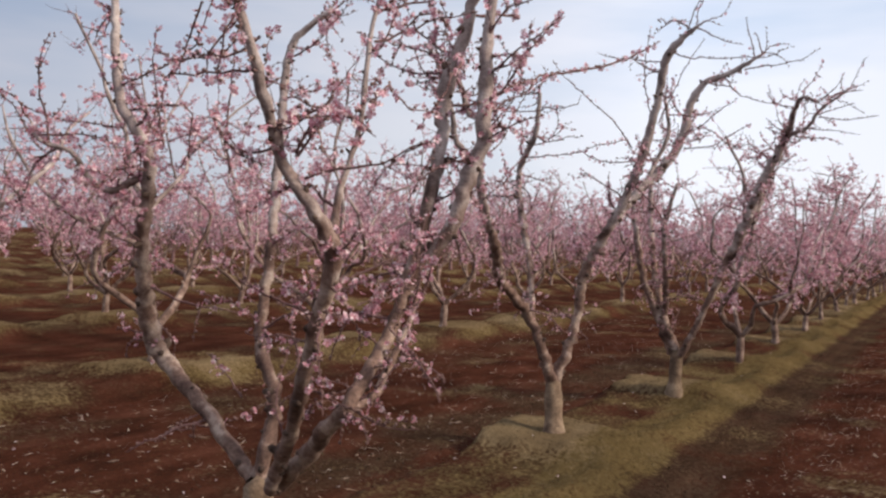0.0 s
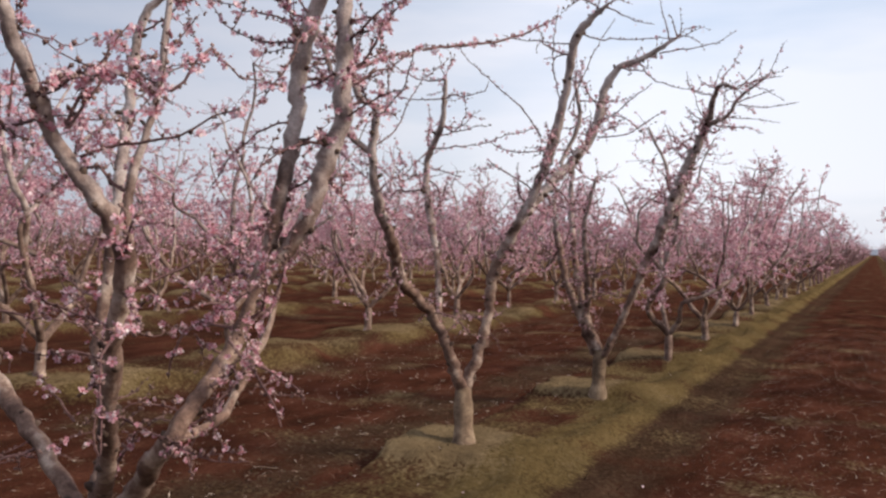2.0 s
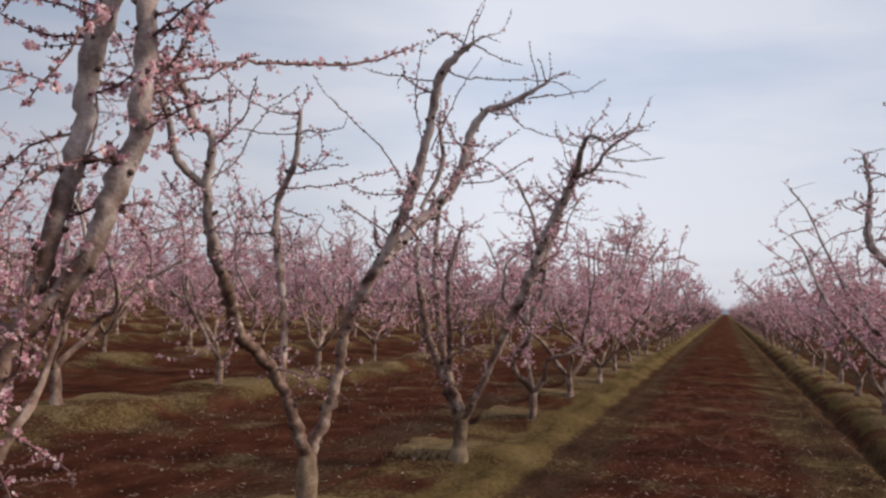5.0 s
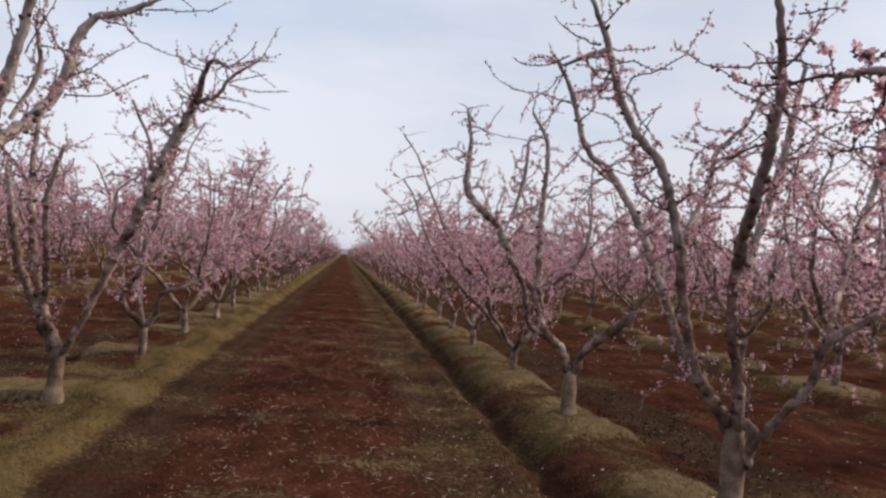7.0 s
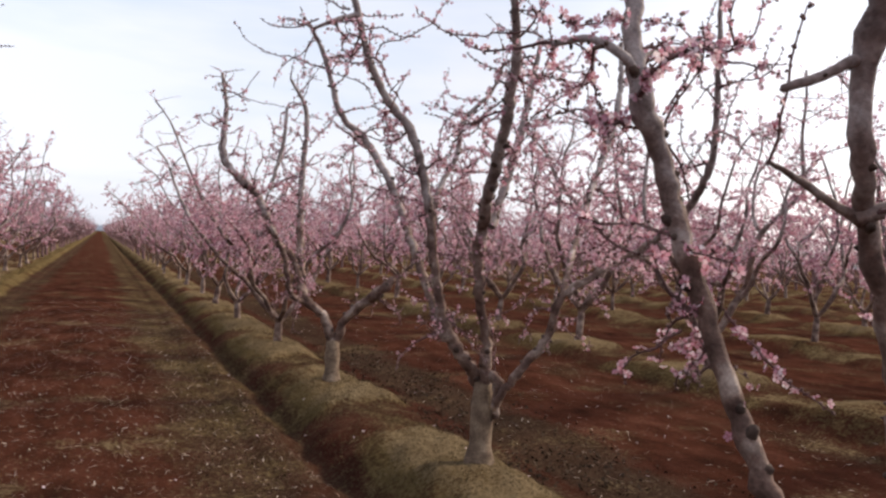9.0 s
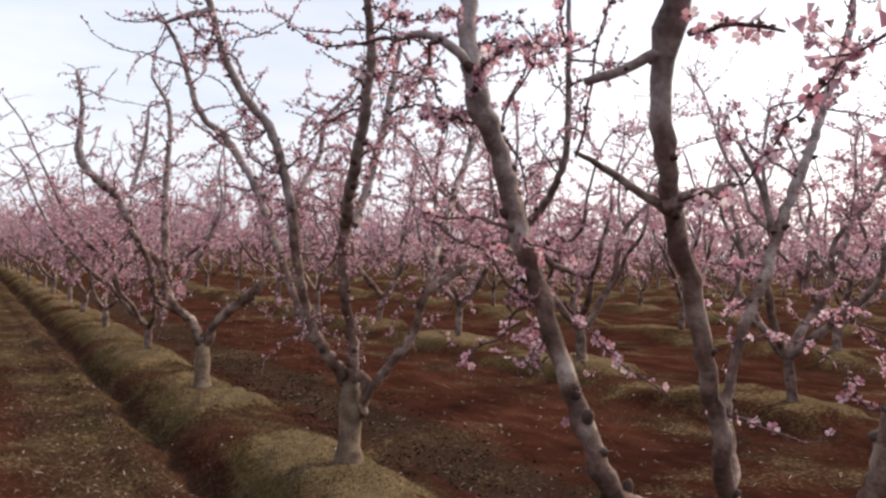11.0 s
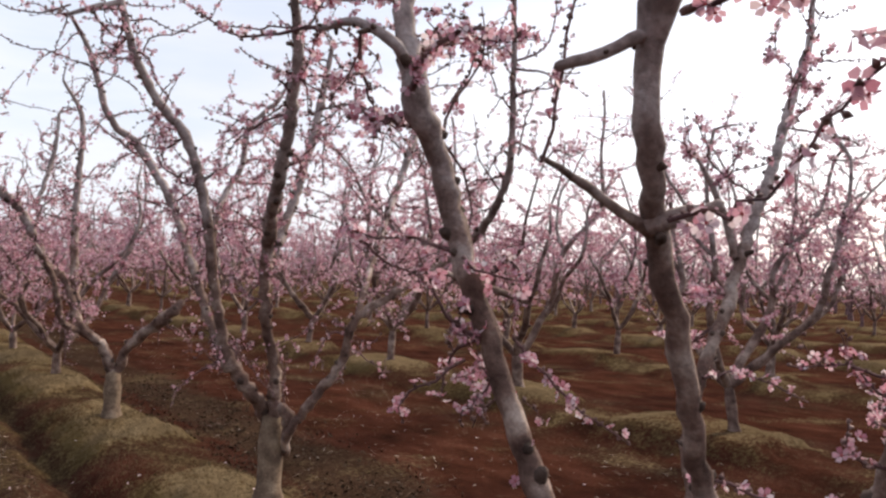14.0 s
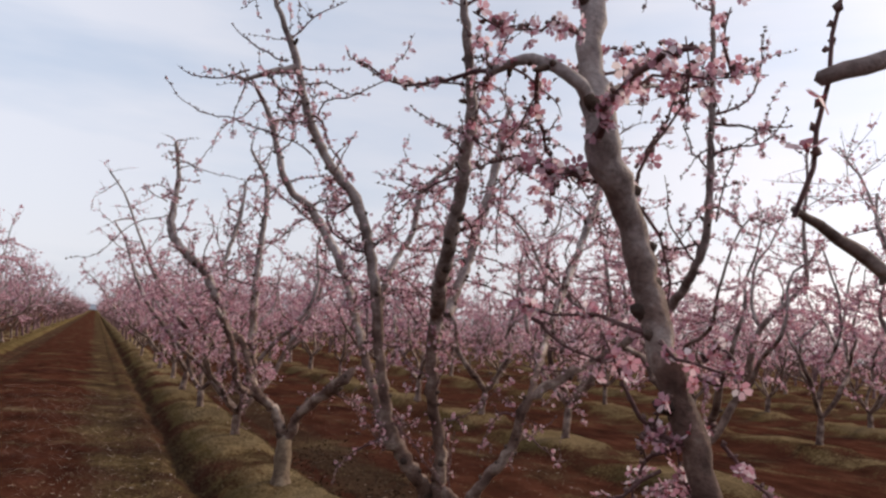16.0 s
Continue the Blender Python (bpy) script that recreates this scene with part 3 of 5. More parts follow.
LEFT_NEAR_SPRAYS.append([(-1.89, 3.96, 2.36, 0.0080), (-1.91, 4.32, 2.49, 0.0070), (-1.92, 4.63, 2.60, 0.0070), (-1.89, 5.04, 2.71, 0.0070), (-1.83, 5.45, 2.82, 0.0070), (-1.75, 5.65, 2.91, 0.0060), (-1.64, 5.86, 3.04, 0.0030)])
LEFT_NEAR_SHOOTS.append([(-3.60, 3.40, 2.32, 0.0055), (-3.54, 3.41, 2.34, 0.0043), (-3.69, 3.41, 2.42, 0.0032), (-3.79, 3.40, 2.54, 0.0020)])
LEFT_NEAR_SPRAYS.append([(-3.60, 3.40, 2.32, 0.0055), (-3.54, 3.35, 2.23, 0.0046), (-3.73, 3.30, 2.25, 0.0037), (-3.94, 3.25, 2.28, 0.0029), (-4.15, 3.20, 2.35, 0.0020)])
LEFT_NEAR_SPRAYS.append([(-3.66, 3.40, 2.44, 0.0055), (-3.13, 3.37, 2.56, 0.0043), (-2.99, 3.33, 2.67, 0.0032), (-2.88, 3.30, 2.81, 0.0020)])
LEFT_NEAR_SPRAYS.append([(-1.95, 2.60, 2.26, 0.0055), (-2.12, 2.60, 2.26, 0.0043), (-2.28, 2.60, 2.27, 0.0032), (-2.39, 2.60, 2.25, 0.0020)])
LEFT_NEAR_SPRAYS.append([(-3.30, 3.40, 2.14, 0.0055), (-3.32, 3.37, 2.33, 0.0043), (-3.32, 3.33, 2.54, 0.0032), (-3.26, 3.30, 2.69, 0.0020)])
LEFT_NEAR_SPRAYS.append([(-2.46, 3.00, 1.96, 0.0055), (-2.48, 3.00, 2.14, 0.0046), (-2.47, 3.00, 2.29, 0.0037), (-2.44, 3.00, 2.49, 0.0029), (-2.41, 3.00, 2.62, 0.0020)])
LEFT_NEAR_SPRAYS.append([(-1.95, 2.72, 2.02, 0.0055), (-2.03, 2.71, 2.00, 0.0046), (-2.13, 2.71, 2.01, 0.0037), (-2.21, 2.71, 2.10, 0.0029), (-2.25, 2.70, 2.15, 0.0020)])
LEFT_NEAR_SPRAYS.append([(-1.91, 2.80, 1.92, 0.0055), (-1.82, 2.85, 1.96, 0.0046), (-1.66, 2.90, 1.97, 0.0037), (-1.58, 2.95, 2.03, 0.0029), (-1.52, 3.00, 2.07, 0.0020)])
LEFT_NEAR_SPRAYS.append([(-1.90, 2.75, 1.99, 0.0055), (-1.82, 2.77, 2.11, 0.0043), (-1.78, 2.78, 2.20, 0.0032), (-1.74, 2.80, 2.26, 0.0020)])
LEFT_NEAR_SPRAYS.append([(-2.10, 4.00, 2.51, 0.0055), (-2.27, 3.97, 2.53, 0.0043), (-2.38, 3.93, 2.57, 0.0032), (-2.50, 3.90, 2.71, 0.0020)])
LEFT_NEAR_SPRAYS.append([(-2.12, 4.00, 2.58, 0.0055), (-2.27, 4.03, 2.65, 0.0043), (-2.45, 4.07, 2.70, 0.0032), (-2.69, 4.10, 2.79, 0.0020)])
LEFT_NEAR_SPRAYS.append([(-1.82, 3.05, 2.43, 0.0055), (-1.68, 3.17, 2.51, 0.0037), (-1.54, 3.30, 2.57, 0.0020)])
LEFT_NEAR_SPRAYS.append([(-1.88, 4.00, 2.50, 0.0055), (-1.78, 4.03, 2.54, 0.0046), (-1.68, 4.05, 2.60, 0.0037), (-1.61, 4.08, 2.69, 0.0029), (-1.54, 4.10, 2.75, 0.0020)])
LEFT_NEAR_SHOOTS.append([(-1.86, 4.00, 2.68, 0.0055), (-1.77, 4.00, 2.79, 0.0043), (-1.64, 4.00, 2.81, 0.0032), (-1.59, 4.00, 2.86, 0.0020)])
LEFT_NEAR_SPRAYS.append([(-2.08, 4.00, 2.21, 0.0055), (-2.22, 3.97, 2.16, 0.0043), (-2.35, 3.93, 2.07, 0.0032), (-2.46, 3.90, 1.92, 0.0020)])
LEFT_NEAR_SPRAYS.append([(-3.12, 3.90, 1.27, 0.0055), (-3.19, 3.83, 1.35, 0.0043), (-3.28, 3.77, 1.38, 0.0032), (-3.40, 3.70, 1.43, 0.0020)])
LEFT_NEAR_SPRAYS.append([(-3.08, 3.90, 1.24, 0.0055), (-2.83, 3.83, 1.35, 0.0043), (-2.64, 3.77, 1.47, 0.0032), (-2.48, 3.70, 1.41, 0.0020)])
LEFT_NEAR_SPRAYS.append([(-2.08, 3.60, 1.34, 0.0055), (-1.94, 3.57, 1.24, 0.0043), (-1.83, 3.53, 1.16, 0.0032), (-1.76, 3.50, 1.08, 0.0020)])
LEFT_NEAR_SPRAYS.append([(-2.55, 3.50, 0.82, 0.0055), (-2.41, 3.45, 0.95, 0.0037), (-2.31, 3.40, 1.02, 0.0020)])
LEFT_NEAR_SPRAYS.append([(-2.19, 3.40, 1.02, 0.0055), (-2.03, 3.35, 0.99, 0.0037), (-1.96, 3.30, 0.92, 0.0020)])
LEFT_NEAR_SPRAYS.append([(-3.12, 3.80, 0.89, 0.0055), (-3.21, 3.75, 1.03, 0.0037), (-3.28, 3.70, 1.11, 0.0020)])
LEFT_NEAR_SPRAYS.append([(-3.25, 3.30, 2.58, 0.0055), (-2.99, 3.17, 2.48, 0.0046), (-2.73, 3.05, 2.45, 0.0037), (-2.46, 2.92, 2.40, 0.0029), (-2.22, 2.80, 2.43, 0.0020)])
LEFT_NEAR_SPRAYS.append([(-2.86, 3.20, 2.73, 0.0055), (-2.98, 3.25, 2.62, 0.0046), (-3.10, 3.30, 2.49, 0.0037), (-3.26, 3.35, 2.38, 0.0029), (-3.35, 3.40, 2.23, 0.0020)])
LEFT_NEAR_SPRAYS.append([(-2.12, 2.70, 2.48, 0.0055), (-2.23, 2.70, 2.40, 0.0043), (-2.28, 2.70, 2.33, 0.0032), (-2.31, 2.70, 2.27, 0.0020)])
LEFT_NEAR_SPRAYS.append([(-2.04, 2.70, 2.39, 0.0055), (-2.14, 2.70, 2.34, 0.0043), (-2.25, 2.70, 2.34, 0.0032), (-2.37, 2.70, 2.36, 0.0020)])
LEFT_NEAR_SPRAYS.append([(-1.91, 2.75, 2.00, 0.0055), (-1.83, 2.77, 2.14, 0.0043), (-1.78, 2.78, 2.20, 0.0032), (-1.79, 2.80, 2.24, 0.0020)])
LEFT_NEAR_SPRAYS.append([(-2.34, 2.80, 2.17, 0.0055), (-2.28, 2.77, 2.08, 0.0043), (-2.16, 2.73, 2.01, 0.0032), (-1.99, 2.70, 1.96, 0.0020)])
LEFT_NEAR_SPRAYS.append([(-1.99, 3.20, 2.17, 0.0055), (-1.96, 3.33, 2.33, 0.0043), (-1.93, 3.47, 2.26, 0.0032), (-1.86, 3.60, 2.25, 0.0020)])
LEFT_NEAR_SPRAYS.append([(-2.13, 4.00, 2.81, 0.0055), (-2.24, 3.90, 2.74, 0.0037), (-2.26, 3.80, 2.54, 0.0020)])
LEFT_NEAR_SPRAYS.append([(-1.85, 4.00, 2.50, 0.0055), (-1.69, 4.00, 2.61, 0.0043), (-1.56, 4.00, 2.68, 0.0032), (-1.50, 4.00, 2.74, 0.0020)])
LEFT_NEAR_SPRAYS.append([(-2.09, 4.00, 2.32, 0.0055), (-1.97, 4.00, 2.34, 0.0037), (-1.85, 4.00, 2.44, 0.0020)])
LEFT_NEAR_SPRAYS.append([(-1.95, 4.00, 2.13, 0.0055), (-1.81, 4.00, 2.21, 0.0043), (-1.70, 4.00, 2.27, 0.0032), (-1.59, 4.00, 2.29, 0.0020)])
LEFT_NEAR_SPRAYS.append([(-3.60, 3.40, 2.32, 0.0055), (-3.19, 3.43, 2.33, 0.0043), (-3.20, 3.47, 2.17, 0.0032), (-3.29, 3.50, 2.04, 0.0020)])
LEFT_NEAR_SPRAYS.append([(-3.87, 3.40, 1.94, 0.0055), (-3.99, 3.40, 2.06, 0.0043), (-4.24, 3.40, 2.12, 0.0032), (-4.51, 3.40, 2.35, 0.0020)])
LEFT_NEAR_SPRAYS.append([(-3.64, 3.40, 1.93, 0.0055), (-3.55, 3.37, 2.05, 0.0043), (-3.40, 3.33, 2.13, 0.0032), (-3.19, 3.30, 2.15, 0.0020)])
LEFT_NEAR_SPRAYS.append([(-3.95, 3.30, 2.12, 0.0055), (-4.20, 3.27, 2.23, 0.0043), (-4.25, 3.23, 2.35, 0.0032), (-4.41, 3.20, 2.44, 0.0020)])

LEFT_SECOND, LEFT_SECOND_SPRAYS, LEFT_SECOND_SHOOTS = [], [], []  # limbs, blossoming sprays, bare shoots
LEFT_SECOND.append([(-2.88, 7.24, 0.56, 0.0530), (-2.92, 7.03, 0.95, 0.0470), (-3.00, 6.98, 1.12, 0.0470), (-3.04, 6.78, 1.31, 0.0450), (-3.06, 6.57, 1.43, 0.0510), (-2.94, 6.21, 1.72, 0.0440), (-2.96, 6.06, 1.98, 0.0400), (-2.98, 6.01, 2.25, 0.0330), (-2.94, 5.96, 2.60, 0.0270), (-3.06, 5.96, 2.66, 0.0270), (-3.13, 5.91, 2.89, 0.0220), (-3.39, 5.86, 3.17, 0.0180)])
LEFT_SECOND.append([(-2.99, 6.01, 2.30, 0.0270), (-3.09, 5.86, 2.44, 0.0260), (-3.08, 5.75, 2.63, 0.0230), (-3.16, 5.65, 2.99, 0.0160)])
LEFT_SECOND.append([(-2.98, 7.03, 1.08, 0.0270), (-3.19, 7.39, 1.53, 0.0290), (-3.39, 7.60, 1.98, 0.0370), (-3.48, 7.70, 2.41, 0.0310), (-3.26, 7.54, 2.71, 0.0280), (-3.19, 7.46, 3.07, 0.0190)])
LEFT_SECOND.append([(-2.88, 7.29, 0.56, 0.0530), (-2.78, 7.34, 0.87, 0.0490), (-2.72, 7.37, 1.17, 0.0440), (-2.65, 7.34, 1.54, 0.0480), (-2.38, 7.29, 2.00, 0.0430), (-2.20, 7.29, 2.43, 0.0420), (-2.06, 7.24, 2.92, 0.0350), (-2.00, 7.21, 3.22, 0.0390), (-1.87, 7.19, 3.38, 0.0270), (-1.76, 7.19, 3.46, 0.0130)])
LEFT_SECOND.append([(-2.51, 7.34, 1.80, 0.0280), (-2.38, 7.60, 2.12, 0.0410), (-2.21, 7.80, 2.38, 0.0500), (-2.08, 7.96, 2.65, 0.0430), (-1.95, 8.05, 3.14, 0.0330), (-1.69, 8.11, 3.27, 0.0260), (-1.44, 8.16, 3.43, 0.0150)])
LEFT_SECOND.append([(-2.12, 7.29, 2.33, 0.0190), (-2.01, 7.39, 2.66, 0.0180), (-2.05, 7.39, 2.96, 0.0140)])
LEFT_SECOND_SPRAYS.append([(-3.20, 7.46, 3.07, 0.0055), (-3.35, 7.37, 3.06, 0.0048), (-3.50, 7.28, 3.13, 0.0041), (-3.62, 7.18, 3.24, 0.0034), (-3.70, 7.09, 3.36, 0.0027), (-3.72, 7.00, 3.57, 0.0020)])
LEFT_SECOND_SHOOTS.append([(-3.15, 7.46, 2.92, 0.0055), (-3.43, 7.41, 2.91, 0.0043), (-3.60, 7.35, 2.94, 0.0032), (-3.78, 7.30, 2.97, 0.0020)])
LEFT_SECOND_SHOOTS.append([(-3.15, 7.46, 2.94, 0.0055), (-2.99, 7.47, 2.93, 0.0043), (-2.85, 7.49, 2.96, 0.0032), (-2.82, 7.50, 3.04, 0.0020)])
LEFT_SECOND_SHOOTS.append([(-2.27, 7.28, 2.54, 0.0055), (-2.40, 7.26, 2.73, 0.0048), (-2.59, 7.25, 2.90, 0.0041), (-2.71, 7.23, 3.01, 0.0034), (-2.86, 7.22, 3.15, 0.0027), (-2.96, 7.20, 3.29, 0.0020)])
LEFT_SECOND_SHOOTS.append([(-3.25, 7.55, 2.71, 0.0055), (-3.14, 7.53, 2.65, 0.0043), (-2.95, 7.52, 2.68, 0.0032), (-2.80, 7.50, 2.68, 0.0020)])
LEFT_SECOND_SPRAYS.append([(-3.39, 7.60, 2.52, 0.0055), (-3.06, 7.58, 2.53, 0.0046), (-2.83, 7.55, 2.56, 0.0037), (-2.56, 7.53, 2.62, 0.0029), (-2.37, 7.50, 2.63, 0.0020)])
LEFT_SECOND_SPRAYS.append([(-2.21, 7.28, 2.43, 0.0055), (-2.34, 7.22, 2.42, 0.0043), (-2.52, 7.16, 2.44, 0.0032), (-2.66, 7.10, 2.52, 0.0020)])
LEFT_SECOND_SPRAYS.append([(-2.09, 7.25, 2.69, 0.0055), (-2.14, 7.24, 2.88, 0.0046), (-2.17, 7.22, 3.15, 0.0037), (-2.16, 7.21, 3.33, 0.0029), (-2.13, 7.20, 3.49, 0.0020)])
LEFT_SECOND_SHOOTS.append([(-2.02, 7.20, 3.21, 0.0055), (-2.21, 7.17, 3.23, 0.0043), (-2.40, 7.13, 3.26, 0.0032), (-2.53, 7.10, 3.30, 0.0020)])
LEFT_SECOND_SHOOTS.append([(-1.93, 7.20, 3.27, 0.0055), (-1.83, 7.22, 3.23, 0.0048), (-1.61, 7.24, 3.21, 0.0041), (-1.38, 7.26, 3.20, 0.0034), (-1.20, 7.28, 3.21, 0.0027), (-1.11, 7.30, 3.26, 0.0020)])
LEFT_SECOND_SHOOTS.append([(-1.77, 7.20, 3.45, 0.0055), (-1.65, 7.20, 3.38, 0.0043), (-1.55, 7.20, 3.33, 0.0032), (-1.41, 7.20, 3.29, 0.0020)])
LEFT_SECOND_SHOOTS.append([(-1.84, 7.20, 3.40, 0.0055), (-1.80, 7.20, 3.54, 0.0043), (-1.77, 7.20, 3.63, 0.0032), (-1.71, 7.20, 3.74, 0.0020)])
LEFT_SECOND_SHOOTS.append([(-2.05, 7.25, 2.73, 0.0055), (-1.97, 7.27, 2.93, 0.0043), (-1.85, 7.28, 3.20, 0.0032), (-1.73, 7.30, 3.38, 0.0020)])
LEFT_SECOND_SHOOTS.append([(-1.51, 8.14, 3.38, 0.0055), (-1.56, 8.12, 3.60, 0.0037), (-1.59, 8.10, 3.74, 0.0020)])
LEFT_SECOND_SHOOTS.append([(-1.45, 8.15, 3.42, 0.0055), (-1.48, 8.12, 3.54, 0.0037), (-1.51, 8.10, 3.60, 0.0020)])
LEFT_SECOND_SHOOTS.append([(-1.58, 8.10, 3.29, 0.0055), (-1.31, 8.13, 3.32, 0.0043), (-1.14, 8.17, 3.36, 0.0032), (-1.00, 8.20, 3.44, 0.0020)])
LEFT_SECOND_SHOOTS.append([(-1.74, 8.10, 3.23, 0.0055), (-1.65, 8.15, 3.10, 0.0046), (-1.52, 8.20, 3.04, 0.0037), (-1.35, 8.25, 3.00, 0.0029), (-1.18, 8.30, 2.97, 0.0020)])
LEFT_SECOND_SPRAYS.append([(-1.94, 8.00, 2.79, 0.0055), (-1.84, 8.00, 2.86, 0.0043), (-1.72, 8.00, 2.96, 0.0032), (-1.61, 8.00, 3.03, 0.0020)])
LEFT_SECOND_SPRAYS.append([(-2.02, 7.90, 2.60, 0.0055), (-1.78, 7.90, 2.62, 0.0043), (-1.61, 7.90, 2.72, 0.0032), (-1.47, 7.90, 2.79, 0.0020)])
LEFT_SECOND_SHOOTS.append([(-2.96, 6.00, 2.35, 0.0055), (-2.87, 6.10, 2.45, 0.0046), (-2.84, 6.20, 2.64, 0.0037), (-2.77, 6.30, 2.83, 0.0029), (-2.62, 6.40, 2.99, 0.0020)])

LEFT_THIRD, LEFT_THIRD_SPRAYS, LEFT_THIRD_SHOOTS = [], [], []  # limbs, blossoming sprays, bare shoots
LEFT_THIRD.append([(-2.67, 10.10, 0.57, 0.0580), (-2.83, 10.05, 0.99, 0.0520), (-2.97, 10.00, 1.34, 0.0460), (-3.06, 9.95, 1.82, 0.0400), (-3.09, 9.85, 2.21, 0.0280)])
LEFT_THIRD.append([(-2.61, 10.05, 0.61, 0.0510), (-2.76, 10.05, 0.99, 0.0460), (-2.92, 10.15, 1.55, 0.0410), (-3.02, 10.26, 2.18, 0.0350), (-3.03, 10.36, 2.79, 0.0240)])
LEFT_THIRD.append([(-2.74, 10.05, 0.99, 0.0370), (-2.69, 9.85, 1.45, 0.0330), (-2.70, 9.75, 1.94, 0.0270), (-2.55, 9.64, 2.43, 0.0190)])
LEFT_THIRD.append([(-2.55, 10.05, 0.56, 0.0460), (-2.36, 10.00, 0.94, 0.0390), (-2.12, 9.95, 1.48, 0.0500), (-1.89, 9.85, 1.99, 0.0650), (-1.70, 9.80, 2.48, 0.0540), (-1.48, 9.72, 2.92, 0.0430), (-1.31, 9.34, 3.22, 0.0230), (-1.14, 9.23, 3.17, 0.0180)])
LEFT_THIRD.append([(-1.48, 9.72, 2.92, 0.0320), (-1.26, 9.54, 2.98, 0.0210), (-1.15, 9.44, 3.12, 0.0180), (-0.90, 9.34, 3.28, 0.0100)])
LEFT_THIRD.append([(-1.79, 9.85, 2.04, 0.0380), (-1.72, 9.95, 2.38, 0.0330), (-1.60, 10.05, 2.79, 0.0250)])
LEFT_THIRD_SHOOTS.append([(-1.48, 9.70, 2.92, 0.0055), (-1.59, 9.65, 2.97, 0.0037), (-1.67, 9.60, 3.00, 0.0020)])
LEFT_THIRD_SHOOTS.append([(-1.22, 9.35, 3.19, 0.0055), (-1.02, 9.32, 3.24, 0.0037), (-0.76, 9.30, 3.27, 0.0020)])
LEFT_THIRD_SHOOTS.append([(-1.15, 9.40, 3.07, 0.0055), (-0.97, 9.35, 3.13, 0.0037), (-0.83, 9.30, 3.15, 0.0020)])
LEFT_THIRD_SHOOTS.append([(-1.15, 9.40, 3.05, 0.0055), (-0.89, 9.35, 3.01, 0.0037), (-0.62, 9.30, 3.03, 0.0020)])
LEFT_THIRD_SHOOTS.append([(-1.15, 9.30, 3.17, 0.0055), (-0.99, 9.25, 3.30, 0.0037), (-0.93, 9.20, 3.37, 0.0020)])
LEFT_THIRD_SHOOTS.append([(-1.29, 9.60, 2.97, 0.0055), (-1.03, 9.55, 2.94, 0.0037), (-0.79, 9.50, 2.89, 0.0020)])
LEFT_THIRD_SHOOTS.append([(-1.36, 9.40, 3.14, 0.0055), (-1.55, 9.35, 3.21, 0.0037), (-1.60, 9.30, 3.37, 0.0020)])

RIGHT_THIRD, RIGHT_THIRD_SPRAYS, RIGHT_THIRD_SHOOTS = [], [], []  # limbs, blossoming sprays, bare shoots
RIGHT_THIRD.append([(2.427, 10.680, 0.53, 0.0610), (2.329, 10.680, 0.82, 0.0600), (2.105, 10.680, 1.01, 0.0600), (1.984, 10.780, 1.42, 0.0420), (1.790, 10.780, 1.62, 0.0480), (1.599, 10.880, 2.05, 0.0540), (1.239, 10.970, 2.45, 0.0490), (1.255, 11.120, 3.00, 0.0280), (1.196, 11.150, 3.36, 0.0220)])
RIGHT_THIRD.append([(2.136, 10.680, 0.95, 0.0390), (1.933, 10.570, 1.07, 0.0380), (1.824, 10.470, 1.45, 0.0350), (1.646, 10.380, 1.76, 0.0260)])
RIGHT_THIRD.append([(2.094, 10.680, 1.04, 0.0480), (2.071, 10.880, 1.54, 0.0490), (2.095, 11.070, 2.21, 0.0410), (2.124, 11.150, 3.03, 0.0320), (1.935, 11.180, 3.40, 0.0190)])
RIGHT_THIRD.append([(2.457, 10.680, 0.54, 0.0610), (2.530, 10.570, 0.81, 0.0540), (2.675, 10.380, 1.01, 0.0650), (2.860, 10.180, 1.21, 0.0580), (2.918, 10.180, 1.28, 0.0410)])
RIGHT_THIRD.append([(1.726, 10.930, 2.15, 0.0300), (1.873, 11.070, 2.69, 0.0250), (1.913, 11.180, 3.07, 0.0160)])
RIGHT_THIRD_SHOOTS.append([(1.233, 11.100, 3.09, 0.0055), (1.401, 11.100, 3.17, 0.0043), (1.526, 11.100, 3.35, 0.0032), (1.584, 11.100, 3.43, 0.0020)])
RIGHT_THIRD_SHOOTS.append([(1.240, 11.100, 3.18, 0.0055), (1.452, 11.100, 3.12, 0.0043), (1.733, 11.100, 3.08, 0.0032), (1.983, 11.100, 3.08, 0.0020)])
RIGHT_THIRD_SHOOTS.append([(1.171, 11.000, 2.74, 0.0055), (1.000, 10.950, 2.81, 0.0037), (0.949, 10.900, 2.86, 0.0020)])
RIGHT_THIRD_SHOOTS.append([(1.234, 11.000, 2.63, 0.0055), (0.878, 10.870, 2.48, 0.0043), (0.615, 10.730, 2.18, 0.0032), (0.358, 10.600, 2.09, 0.0020)])

RIGHT_SECOND, RIGHT_SECOND_SPRAYS, RIGHT_SECOND_SHOOTS = [], [], []  # limbs, blossoming sprays, bare shoots
RIGHT_SECOND.append([(2.631, 7.280, 0.65, 0.0680), (2.435, 7.170, 0.86, 0.0540), (2.259, 7.170, 1.09, 0.0570), (2.217, 7.280, 1.23, 0.0350), (2.179, 7.670, 1.65, 0.0370), (2.169, 8.070, 2.03, 0.0390), (1.979, 8.300, 2.44, 0.0400), (1.764, 8.280, 2.62, 0.0310), (1.614, 8.280, 3.04, 0.0240), (1.488, 8.280, 3.27, 0.0160)])
RIGHT_SECOND.append([(2.258, 7.170, 1.10, 0.0420), (2.179, 7.170, 1.47, 0.0410), (2.111, 7.210, 1.95, 0.0410), (2.001, 7.240, 2.36, 0.0380), (1.784, 7.240, 2.62, 0.0340), (1.618, 7.170, 2.87, 0.0300), (1.532, 7.120, 3.12, 0.0260), (1.321, 7.080, 3.55, 0.0150)])
